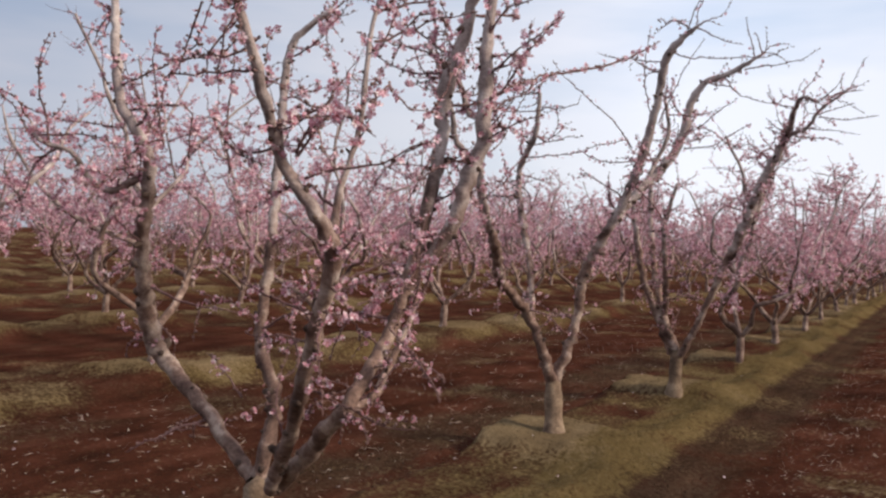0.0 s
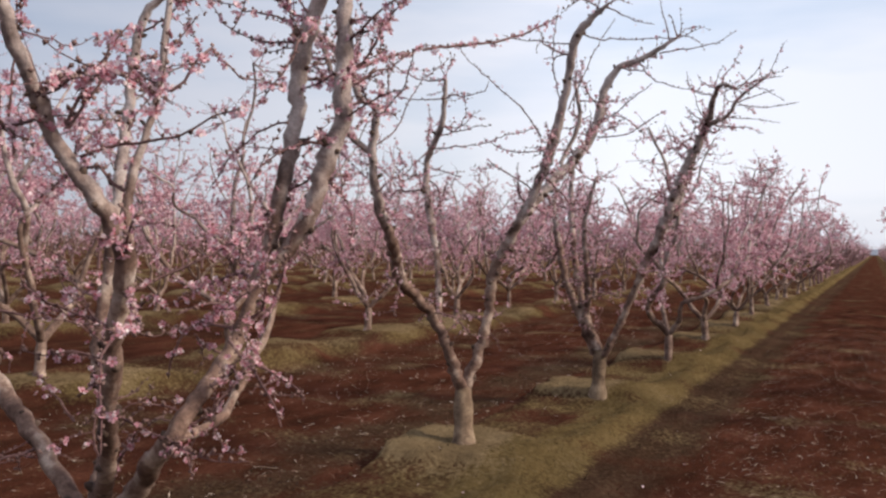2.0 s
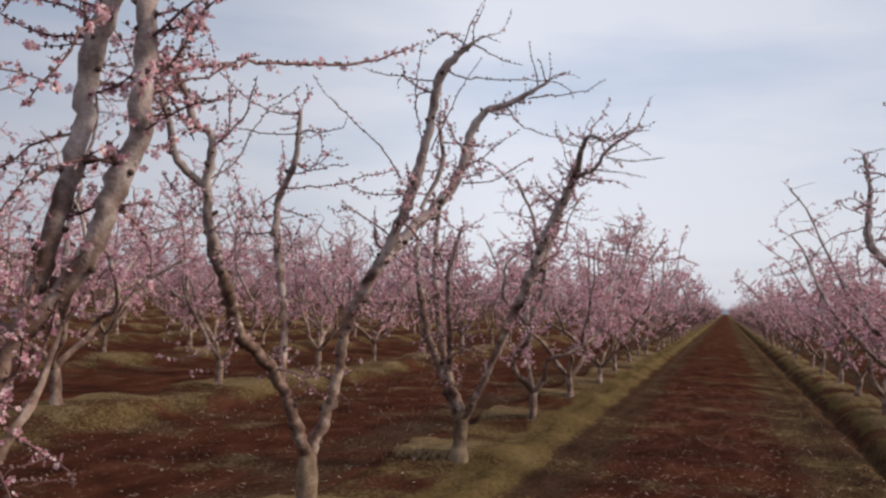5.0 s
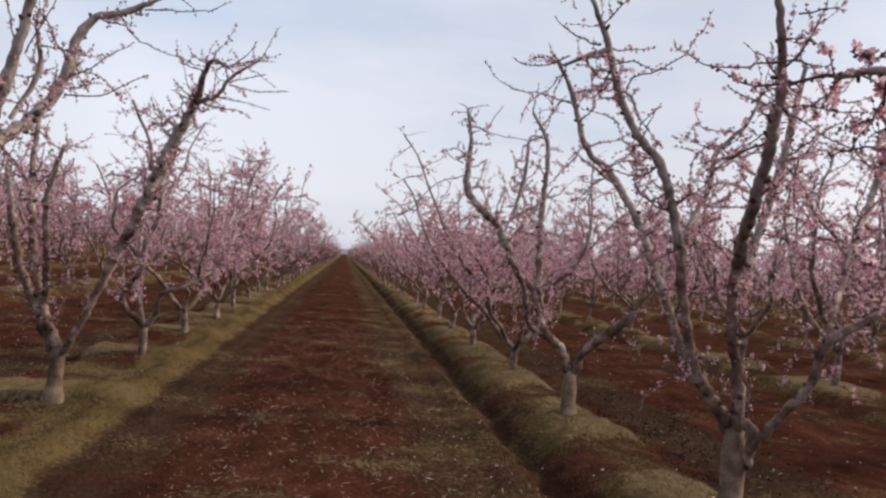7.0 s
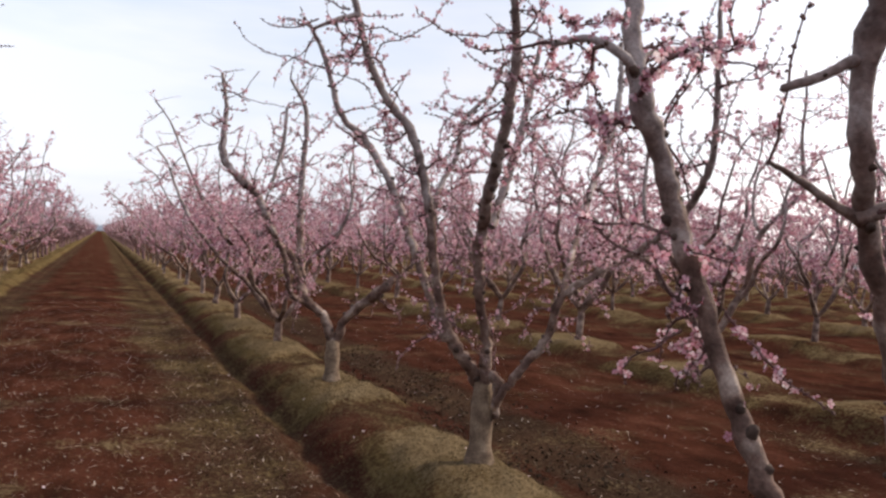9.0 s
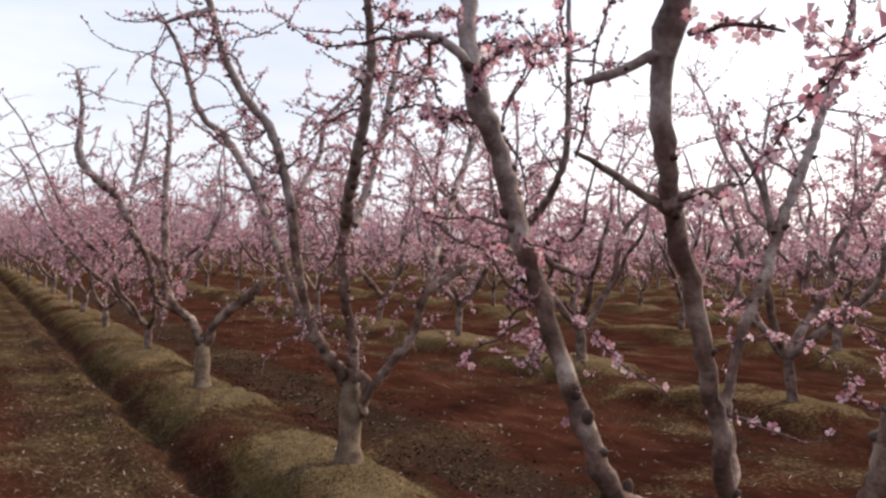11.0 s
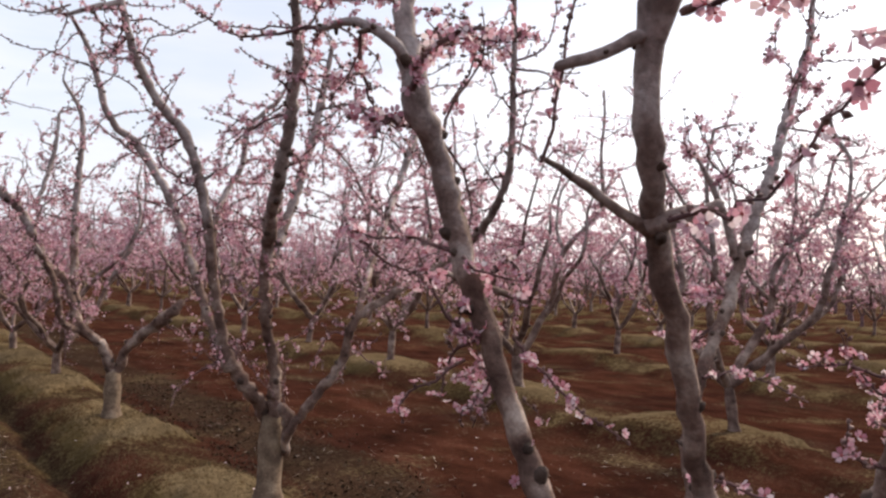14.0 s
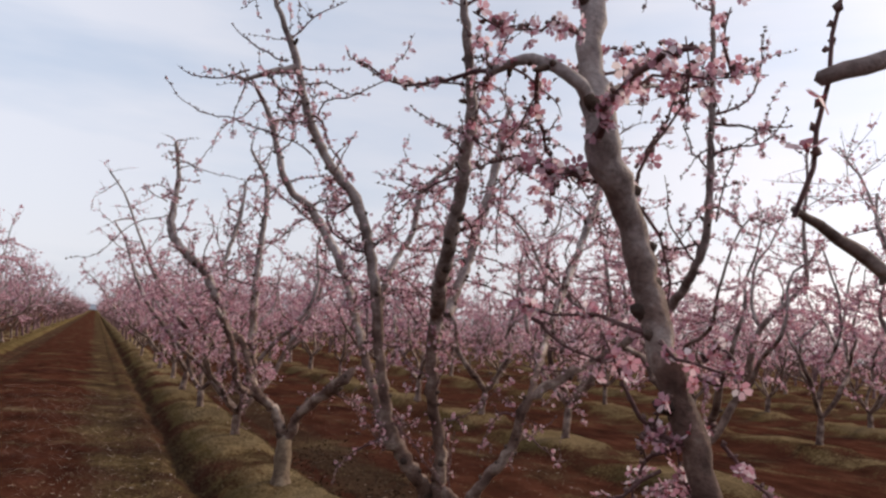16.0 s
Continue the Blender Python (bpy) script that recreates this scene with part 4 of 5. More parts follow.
RIGHT_SECOND.append([(1.533, 7.120, 3.10, 0.0220), (1.365, 7.080, 3.02, 0.0180), (1.256, 7.080, 2.96, 0.0110)])
RIGHT_SECOND.append([(2.597, 7.170, 0.71, 0.0590), (2.563, 7.120, 1.02, 0.0460), (2.450, 7.030, 1.33, 0.0410), (2.417, 6.970, 1.71, 0.0480), (2.298, 6.580, 2.08, 0.0480), (2.230, 6.280, 2.41, 0.0430), (2.141, 6.030, 2.74, 0.0350), (2.036, 5.880, 2.96, 0.0280), (1.982, 5.830, 3.14, 0.0210)])
RIGHT_SECOND.append([(2.466, 6.920, 1.78, 0.0370), (2.619, 7.080, 2.06, 0.0380), (2.747, 7.080, 2.53, 0.0330), (2.808, 7.080, 2.88, 0.0240), (2.852, 7.080, 3.12, 0.0160)])
RIGHT_SECOND.append([(2.658, 7.120, 0.48, 0.0390), (2.630, 6.970, 0.66, 0.0340), (2.841, 6.780, 1.06, 0.0370), (2.871, 6.670, 1.33, 0.0330), (3.106, 6.580, 1.52, 0.0300), (3.298, 6.420, 1.68, 0.0290), (3.373, 6.120, 1.89, 0.0320), (3.335, 5.830, 2.19, 0.0270), (3.265, 5.720, 2.60, 0.0220), (3.174, 5.620, 3.03, 0.0170), (3.128, 5.580, 3.29, 0.0120)])
RIGHT_SECOND.append([(2.872, 6.670, 1.31, 0.0220), (3.501, 7.470, 1.96, 0.0330), (4.078, 7.970, 2.86, 0.0340), (4.223, 8.180, 3.49, 0.0230)])
RIGHT_SECOND.append([(2.139, 7.200, 1.62, 0.0280), (2.174, 7.250, 1.83, 0.0250), (2.269, 7.380, 2.05, 0.0240), (2.422, 7.470, 2.30, 0.0240), (2.456, 7.470, 2.55, 0.0220), (2.661, 7.470, 2.77, 0.0170), (2.755, 7.470, 2.99, 0.0110)])
RIGHT_SECOND.append([(2.636, 7.080, 0.57, 0.0350), (2.639, 7.030, 0.69, 0.0500), (2.581, 7.030, 0.79, 0.0380)])
RIGHT_SECOND_SHOOTS.append([(1.265, 7.050, 3.01, 0.0055), (1.117, 7.030, 2.93, 0.0043), (0.967, 7.020, 2.92, 0.0032), (0.896, 7.000, 2.95, 0.0020)])
RIGHT_SECOND_SHOOTS.append([(1.472, 7.100, 3.11, 0.0055), (1.311, 7.070, 3.15, 0.0043), (1.211, 7.030, 3.18, 0.0032), (1.139, 7.000, 3.23, 0.0020)])
RIGHT_SECOND_SHOOTS.append([(1.616, 8.280, 2.96, 0.0055), (1.385, 8.230, 3.00, 0.0046), (1.195, 8.190, 3.00, 0.0037), (1.024, 8.140, 3.05, 0.0029), (0.891, 8.100, 3.17, 0.0020)])
RIGHT_SECOND_SHOOTS.append([(1.585, 7.150, 3.01, 0.0055), (1.714, 7.130, 3.04, 0.0043), (1.835, 7.120, 2.99, 0.0032), (1.945, 7.100, 3.00, 0.0020)])
RIGHT_SECOND_SPRAYS.append([(1.689, 7.200, 2.84, 0.0055), (1.727, 7.180, 2.94, 0.0048), (1.895, 7.160, 3.01, 0.0041), (2.052, 7.140, 3.13, 0.0034), (2.148, 7.120, 3.28, 0.0027), (2.204, 7.100, 3.42, 0.0020)])
RIGHT_SECOND_SPRAYS.append([(1.552, 7.150, 3.11, 0.0055), (1.672, 7.120, 3.10, 0.0037), (1.832, 7.100, 3.13, 0.0020)])
RIGHT_SECOND_SPRAYS.append([(2.139, 5.950, 2.82, 0.0055), (1.961, 5.940, 2.77, 0.0048), (1.802, 5.930, 2.74, 0.0041), (1.661, 5.920, 2.75, 0.0034), (1.530, 5.910, 2.80, 0.0027), (1.499, 5.900, 2.83, 0.0020)])
RIGHT_SECOND_SPRAYS.append([(2.185, 6.100, 2.61, 0.0055), (2.024, 6.070, 2.62, 0.0043), (1.904, 6.030, 2.65, 0.0032), (1.833, 6.000, 2.67, 0.0020)])
RIGHT_SECOND_SHOOTS.append([(1.817, 7.200, 2.54, 0.0055), (1.864, 7.200, 2.66, 0.0037), (1.901, 7.200, 2.75, 0.0020)])
RIGHT_SECOND_SHOOTS.append([(1.674, 7.220, 2.64, 0.0055), (1.573, 7.210, 2.69, 0.0037), (1.412, 7.200, 2.71, 0.0020)])
RIGHT_SECOND_SHOOTS.append([(2.085, 5.800, 3.01, 0.0055), (2.184, 5.750, 3.03, 0.0037), (2.275, 5.700, 3.02, 0.0020)])
RIGHT_SECOND_SPRAYS.append([(2.317, 6.300, 2.54, 0.0055), (2.158, 6.330, 2.47, 0.0043), (2.061, 6.370, 2.37, 0.0032), (1.872, 6.400, 2.31, 0.0020)])
RIGHT_SECOND_SPRAYS.append([(2.439, 6.400, 2.42, 0.0055), (2.547, 6.370, 2.52, 0.0043), (2.684, 6.330, 2.62, 0.0032), (2.722, 6.300, 2.71, 0.0020)])
RIGHT_SECOND_SPRAYS.append([(2.184, 6.100, 2.62, 0.0055), (2.247, 6.030, 2.54, 0.0046), (2.329, 5.950, 2.46, 0.0037), (2.410, 5.880, 2.40, 0.0029), (2.491, 5.800, 2.35, 0.0020)])
RIGHT_SECOND_SPRAYS.append([(2.130, 5.950, 2.82, 0.0055), (2.230, 5.890, 2.79, 0.0046), (2.254, 5.830, 2.64, 0.0037), (2.335, 5.760, 2.58, 0.0029), (2.434, 5.700, 2.62, 0.0020)])
RIGHT_SECOND_SPRAYS.append([(2.736, 6.900, 2.16, 0.0055), (2.711, 6.870, 2.35, 0.0043), (2.716, 6.830, 2.55, 0.0032), (2.833, 6.800, 2.69, 0.0020)])
RIGHT_SECOND_SPRAYS.append([(3.382, 5.800, 2.31, 0.0055), (3.377, 5.730, 2.52, 0.0043), (3.413, 5.670, 2.68, 0.0032), (3.482, 5.600, 2.74, 0.0020)])
RIGHT_SECOND_SPRAYS.append([(3.280, 5.700, 2.78, 0.0055), (3.118, 5.650, 2.88, 0.0037), (3.133, 5.600, 3.06, 0.0020)])
RIGHT_SECOND_SHOOTS.append([(3.337, 5.900, 2.12, 0.0055), (3.153, 5.850, 2.29, 0.0037), (3.067, 5.800, 2.50, 0.0020)])
RIGHT_SECOND_SPRAYS.append([(3.327, 5.750, 2.52, 0.0055), (3.145, 5.700, 2.60, 0.0043), (3.061, 5.650, 2.74, 0.0032), (3.058, 5.600, 2.89, 0.0020)])
RIGHT_SECOND_SPRAYS.append([(2.308, 6.400, 2.50, 0.0055), (2.200, 6.430, 2.40, 0.0043), (2.041, 6.470, 2.36, 0.0032), (1.904, 6.500, 2.23, 0.0020)])
RIGHT_SECOND_SPRAYS.append([(1.597, 7.200, 2.92, 0.0055), (1.519, 7.170, 2.84, 0.0043), (1.438, 7.130, 2.88, 0.0032), (1.486, 7.100, 2.98, 0.0020)])
RIGHT_SECOND_SPRAYS.append([(1.670, 8.200, 2.81, 0.0055), (1.767, 8.150, 2.93, 0.0037), (1.723, 8.100, 3.07, 0.0020)])

RIGHT_NEAR, RIGHT_NEAR_SPRAYS, RIGHT_NEAR_SHOOTS = [], [], []  # limbs, blossoming sprays, bare shoots
RIGHT_NEAR.append([(2.460, 3.930, 0.66, 0.0500), (2.240, 3.910, 0.76, 0.0470), (2.090, 3.880, 0.84, 0.0460), (2.000, 3.880, 0.95, 0.0430), (1.970, 3.935, 1.10, 0.0420), (1.930, 4.010, 1.30, 0.0420), (1.890, 4.075, 1.50, 0.0420), (1.850, 4.140, 1.70, 0.0440), (1.835, 4.220, 1.90, 0.0440), (1.800, 4.220, 2.00, 0.0460), (1.720, 4.200, 2.10, 0.0500), (1.690, 4.210, 2.25, 0.0450), (1.685, 4.240, 2.40, 0.0400), (1.700, 4.300, 2.65, 0.0330), (1.720, 4.380, 2.95, 0.0250)])
RIGHT_NEAR.append([(2.520, 3.800, 0.62, 0.0450), (2.240, 3.540, 0.85, 0.0396), (2.030, 3.390, 1.00, 0.0318), (1.940, 3.340, 1.20, 0.0311), (1.885, 3.320, 1.30, 0.0318), (1.806, 3.300, 1.50, 0.0318), (1.755, 3.285, 1.60, 0.0326), (1.700, 3.280, 1.72, 0.0340), (1.640, 3.240, 1.82, 0.0326), (1.585, 3.210, 1.92, 0.0311), (1.575, 3.205, 2.02, 0.0340), (1.555, 3.170, 2.12, 0.0370), (1.530, 3.100, 2.25, 0.0370), (1.490, 3.030, 2.50, 0.0333), (1.460, 2.980, 2.75, 0.0266)])
RIGHT_NEAR.append([(2.765, 3.980, 0.51, 0.0377), (3.035, 4.250, 0.78, 0.0312), (3.125, 4.360, 1.02, 0.0295), (3.225, 4.380, 1.29, 0.0295), (3.365, 4.380, 1.56, 0.0328), (3.505, 4.400, 1.83, 0.0328), (3.695, 4.450, 2.07, 0.0312), (3.945, 4.540, 2.36, 0.0295), (4.155, 4.620, 2.63, 0.0262), (4.355, 4.680, 2.90, 0.0230), (4.535, 4.780, 3.24, 0.0164)])
RIGHT_NEAR.append([(2.785, 3.670, 0.55, 0.0610), (2.725, 3.420, 0.87, 0.0500), (2.685, 3.330, 1.18, 0.0430), (2.685, 3.230, 1.47, 0.0380), (2.785, 3.170, 1.77, 0.0340), (2.835, 3.120, 2.12, 0.0260)])
RIGHT_NEAR.append([(3.415, 4.380, 1.75, 0.0210), (3.445, 4.470, 1.95, 0.0190), (3.345, 4.530, 2.17, 0.0130)])
RIGHT_NEAR.append([(1.690, 3.280, 1.73, 0.0180), (1.610, 3.290, 1.77, 0.0130), (1.532, 3.300, 1.81, 0.0110), (1.460, 3.300, 1.84, 0.0090), (1.400, 3.280, 1.85, 0.0060)])
RIGHT_NEAR.append([(1.560, 3.190, 2.08, 0.0190), (1.500, 3.200, 2.05, 0.0150), (1.440, 3.220, 2.02, 0.0140), (1.392, 3.238, 2.00, 0.0130)])
RIGHT_NEAR.append([(1.725, 4.290, 2.22, 0.0130), (1.825, 4.380, 2.34, 0.0120), (2.005, 4.470, 2.41, 0.0090), (2.235, 4.580, 2.47, 0.0070)])
RIGHT_NEAR.append([(1.700, 4.210, 2.22, 0.0240), (1.620, 4.170, 2.27, 0.0210), (1.555, 4.240, 2.33, 0.0190), (1.540, 4.360, 2.36, 0.0170), (1.550, 4.530, 2.38, 0.0140)])
RIGHT_NEAR.append([(1.660, 3.270, 1.74, 0.0240), (1.715, 3.210, 1.77, 0.0200), (1.750, 3.170, 1.79, 0.0150)])
RIGHT_NEAR_SPRAYS.append([(1.550, 4.520, 2.38, 0.0080), (1.486, 4.680, 2.39, 0.0060), (1.420, 4.840, 2.40, 0.0045), (1.307, 5.000, 2.50, 0.0020)])
RIGHT_NEAR_SPRAYS.append([(1.690, 4.200, 2.15, 0.0120), (1.600, 4.000, 2.19, 0.0090), (1.540, 3.750, 2.21, 0.0070), (1.520, 3.610, 2.17, 0.0040)])
RIGHT_NEAR_SHOOTS.append([(1.400, 3.280, 1.84, 0.0036), (1.405, 3.250, 1.95, 0.0032), (1.420, 3.240, 2.06, 0.0028), (1.460, 3.250, 2.19, 0.0018)])
RIGHT_NEAR_SPRAYS.append([(1.610, 3.170, 1.75, 0.0060), (1.520, 2.960, 1.76, 0.0030), (1.500, 2.860, 1.80, 0.0030), (1.520, 2.820, 1.87, 0.0028), (1.530, 2.770, 1.92, 0.0025), (1.520, 2.710, 1.97, 0.0020)])
RIGHT_NEAR_SPRAYS.append([(1.630, 3.170, 2.13, 0.0100), (1.540, 3.020, 2.10, 0.0060), (1.500, 2.920, 2.07, 0.0050), (1.510, 2.820, 2.04, 0.0030)])
RIGHT_NEAR_SPRAYS.append([(1.755, 4.290, 2.26, 0.0055), (1.785, 4.240, 2.30, 0.0048), (1.835, 4.190, 2.33, 0.0041), (1.915, 4.150, 2.34, 0.0034), (1.995, 4.100, 2.35, 0.0027), (2.005, 4.050, 2.37, 0.0020)])
RIGHT_NEAR_SPRAYS.append([(1.905, 4.350, 2.14, 0.0055), (1.955, 4.330, 2.23, 0.0043), (1.985, 4.320, 2.31, 0.0032), (2.015, 4.300, 2.35, 0.0020)])
RIGHT_NEAR_SPRAYS.append([(1.725, 4.300, 2.09, 0.0055), (1.625, 4.250, 2.06, 0.0037), (1.585, 4.200, 2.01, 0.0020)])
RIGHT_NEAR_SPRAYS.append([(1.995, 4.100, 2.35, 0.0055), (1.975, 4.100, 2.42, 0.0037), (1.985, 4.100, 2.51, 0.0020)])
RIGHT_NEAR_SPRAYS.append([(3.695, 4.500, 2.04, 0.0055), (3.425, 4.470, 2.12, 0.0043), (3.265, 4.430, 2.20, 0.0032), (3.155, 4.400, 2.33, 0.0020)])
RIGHT_NEAR_SHOOTS.append([(4.065, 4.600, 2.41, 0.0055), (4.275, 4.550, 2.40, 0.0037), (4.525, 4.500, 2.37, 0.0020)])
RIGHT_NEAR_SHOOTS.append([(4.325, 4.700, 2.79, 0.0055), (4.535, 4.650, 2.83, 0.0037), (4.745, 4.600, 2.86, 0.0020)])
RIGHT_NEAR_SPRAYS.append([(2.000, 3.400, 1.21, 0.0055), (2.050, 3.350, 1.19, 0.0043), (2.140, 3.290, 1.15, 0.0032), (2.250, 3.240, 1.14, 0.0020)])
RIGHT_NEAR_SPRAYS.append([(3.135, 4.300, 1.28, 0.0055), (3.315, 4.270, 1.29, 0.0043), (3.495, 4.230, 1.24, 0.0032), (3.675, 4.200, 1.17, 0.0020)])
RIGHT_NEAR_SPRAYS.append([(2.095, 4.200, 1.45, 0.0055), (2.295, 4.170, 1.26, 0.0043), (2.415, 4.130, 1.18, 0.0032), (2.515, 4.100, 1.11, 0.0020)])
RIGHT_NEAR_SPRAYS.append([(1.895, 4.170, 1.39, 0.0055), (1.815, 4.210, 1.33, 0.0043), (1.755, 4.260, 1.29, 0.0032), (1.775, 4.300, 1.19, 0.0020)])
RIGHT_NEAR_SPRAYS.append([(1.545, 4.200, 1.72, 0.0055), (1.585, 4.190, 1.69, 0.0046), (1.645, 4.170, 1.65, 0.0037), (1.705, 4.160, 1.64, 0.0029), (1.785, 4.150, 1.63, 0.0020)])
RIGHT_NEAR_SPRAYS.append([(1.825, 4.100, 1.69, 0.0055), (1.835, 4.050, 1.66, 0.0046), (1.865, 4.000, 1.64, 0.0037), (1.885, 3.950, 1.63, 0.0029), (1.905, 3.900, 1.64, 0.0020)])
RIGHT_NEAR_SPRAYS.append([(1.865, 4.000, 1.65, 0.0055), (1.875, 3.970, 1.69, 0.0043), (1.895, 3.930, 1.66, 0.0032), (1.875, 3.900, 1.60, 0.0020)])
RIGHT_NEAR_SHOOTS.append([(1.875, 4.300, 2.07, 0.0055), (1.865, 4.250, 2.14, 0.0046), (1.885, 4.200, 2.21, 0.0037), (1.895, 4.150, 2.28, 0.0029), (1.855, 4.100, 2.41, 0.0020)])
RIGHT_NEAR_SPRAYS.append([(1.665, 4.200, 2.20, 0.0055), (1.695, 4.170, 2.25, 0.0043), (1.745, 4.130, 2.29, 0.0032), (1.675, 4.100, 2.33, 0.0020)])
RIGHT_NEAR_SPRAYS.append([(1.625, 4.200, 2.40, 0.0055), (1.555, 4.150, 2.40, 0.0046), (1.475, 4.100, 2.35, 0.0037), (1.365, 4.050, 2.31, 0.0029), (1.265, 4.000, 2.31, 0.0020)])
RIGHT_NEAR_SHOOTS.append([(1.875, 4.300, 2.04, 0.0055), (1.935, 4.270, 1.96, 0.0043), (1.935, 4.230, 1.83, 0.0032), (1.925, 4.200, 1.74, 0.0020)])
RIGHT_NEAR_SPRAYS.append([(1.695, 4.250, 2.09, 0.0055), (1.595, 4.200, 2.06, 0.0043), (1.515, 4.150, 2.06, 0.0032), (1.435, 4.100, 2.02, 0.0020)])
RIGHT_NEAR_SPRAYS.append([(2.775, 3.450, 0.88, 0.0055), (2.745, 3.400, 1.00, 0.0043), (2.745, 3.350, 1.09, 0.0032), (2.825, 3.300, 1.13, 0.0020)])
RIGHT_NEAR_SPRAYS.append([(2.685, 3.330, 1.17, 0.0055), (2.545, 3.320, 1.20, 0.0043), (2.435, 3.310, 1.25, 0.0032), (2.320, 3.240, 1.33, 0.0020)])
RIGHT_NEAR_SPRAYS.append([(2.695, 3.320, 1.20, 0.0055), (2.725, 3.310, 1.31, 0.0037), (2.645, 3.300, 1.41, 0.0020)])
RIGHT_NEAR_SPRAYS.append([(2.675, 3.220, 1.47, 0.0055), (2.555, 3.210, 1.58, 0.0037), (2.505, 3.200, 1.68, 0.0020)])


TREE_LABEL = "blossoming peach tree, open vase of pruned grey limbs on a berm"


def named_tree(foot, r, fork, limbs, sprays, shoots, seed, stout, per_metre, reach, blossoms, petal, label, spurs=16, bare=()):
    rng = np.random.default_rng(seed)
    thing = tagged(new("peach_tree"), label, "tree", "peach trees in the orchard rows")
    base = np.array([foot[0], foot[1], height_at(*foot)])
    thing.location = base
    shift = np.array([*base, 0.0])
    fork = np.array(fork) - base
    paths, nets = [], []
    for rows in limbs:
        rows = (np.array(rows) - shift) * np.array([1, 1, 1, stout])
        path = limb_path(rows, rng, 0.036)
        net = Net()
        tube(net, path, 12, rng, 0.06)
        stub_nets, knot_nets = [], []
        stubs(net, path, rng, 0.42, 7, stub_nets)
        scars(knot_nets, path, rng, 0.15)
        paths.append(path)
        nets.append((net, stub_nets, knot_nets))
    trunk = trunk_net((0, 0, 0), fork, r, rng)
    part("trunk", trunk, [TRUNK], thing, "short grey-brown trunk")
    for net, stub_nets, knot_nets in nets:
        limb = part("limb", net, [BARK], thing)
        age_and_glare(limb, 1.1, 2.3)
        for one in stub_nets:
            part("pruned_stub", one, [KNOT], limb)
        for one in knot_nets:
            part("knot", one, [KNOT], limb)
    # shoots are grown in place so that they stay out of the alley
    rows, flowers, buds = grow_shoots([p + shift for k, p in enumerate(paths) if k not in bare], rng, per_metre, reach, True, blossoms)
    # blossoms on short spurs that hug the limbs
    for k, p in enumerate(paths):
        if k in bare:
            continue
        length = np.linalg.norm(np.diff(p[:, :3], axis=0), axis=1).sum()
        i = rng.integers(0, len(p), rng.poisson(length * spurs))
        spots = p[i, :3] + base + unit(rng.standard_normal((len(i), 3))) * (p[i, 3:4] + rng.uniform(0.006, 0.03, (len(i), 1)))
        flowers = np.vstack([flowers, spots[(spots[:, 2] > 0.95) & (spots[:, 2] < 2.9)]])
    sure = []
    for group, thick in ((sprays, 32), (shoots, 2.5)):
        for points in group:
            p = spline(points, 0.05)
            p[1:-1, :3] += rng.standard_normal((len(p) - 2, 3)) * 0.005
            sure.append(p)
            length = np.linalg.norm(np.diff(p[:, :3], axis=0), axis=1).sum()
            spots = along(p, rng.poisson(length * thick), rng)
            flowers = np.vstack([flowers, spots + rng.standard_normal(spots.shape) * 0.014])
            buds = np.vstack([buds, beads(p, 0.036, rng)])
    shoots_net = Net()
    for row in [*rows, *sure]:
        tube(shoots_net, row - shift, 5)
    k = len(buds)
    scatter(shoots_net, BUD_V, BUD_F, buds - base, frames_for(k, rng, np.array([0, 0, 0.5])), rng.uniform(0.012, 0.023, k), 1)
    part("crown", shoots_net, [TWIG, BUD], thing, "thin reddish shoots with buds")
    bloom, n = Net(), len(flowers)
    bases, sizes = frames_for(n, rng), rng.uniform(0.7, 1.15, n) * petal * np.interp(flowers[:, 2], [0.9, 1.8], [0.85, 1.18])
    near = petal > 0.014
    scatter(bloom, FLOWER_V if near else SMALL_V, FLOWER_F if near else SMALL_F, flowers - base, bases, sizes)
    scatter(bloom, HEART_V, HEART_F if near else HEART_F[:5], flowers - base, bases, sizes, 1)
    part("blossom", bloom, [PETAL, HEART], thing, "open pale pink blossoms", smooth=False)
    return thing


named_tree((-2.88, 3.7), 0.085, (-2.88, 3.68, 0.5), LEFT_NEAR, LEFT_NEAR_SPRAYS, LEFT_NEAR_SHOOTS, 11, 0.72, 7, 0.62, 18, 0.015, "peach tree with many leaning limbs and dense pink blossom", spurs=4)
named_tree((-2.8, 7.14), 0.078, (-2.87, 7.25, 0.56), LEFT_SECOND, LEFT_SECOND_SPRAYS, LEFT_SECOND_SHOOTS, 12, 0.84, 8, 0.6, 24, 0.0125, "peach tree with a low V fork and sparse pink blossom")
named_tree((-2.62, 10.1), 0.075, (-2.6, 10.08, 0.6), LEFT_THIRD, LEFT_THIRD_SPRAYS, LEFT_THIRD_SHOOTS, 13, 0.84, 10, 0.6, 30, 0.0125, "peach tree with close upright limbs on a grass pad")
named_tree((2.7, 3.9), 0.1, (2.64, 3.88, 0.58), RIGHT_NEAR, RIGHT_NEAR_SPRAYS, RIGHT_NEAR_SHOOTS, 14, 0.76, 3.8, 0.5, 15, 0.02, "peach tree with thick pale knotted limbs and large pink blossoms", spurs=6, bare=(1, 5, 6, 9))
named_tree((2.55, 7.1), 0.082, (2.6, 7.2, 0.7), RIGHT_SECOND, RIGHT_SECOND_SPRAYS, RIGHT_SECOND_SHOOTS, 15, 0.76, 9, 0.6, 28, 0.013, "peach tree with stout forked trunk and tall bent limbs")
named_tree((2.41, 10.57), 0.082, (2.43, 10.66, 0.55), RIGHT_THIRD, RIGHT_THIRD_SPRAYS, RIGHT_THIRD_SHOOTS, 16, 0.76, 10, 0.6, 30, 0.0125, "peach tree with wide low fork and pink blossom on a berm")

# ---- the rest of the orchard ----


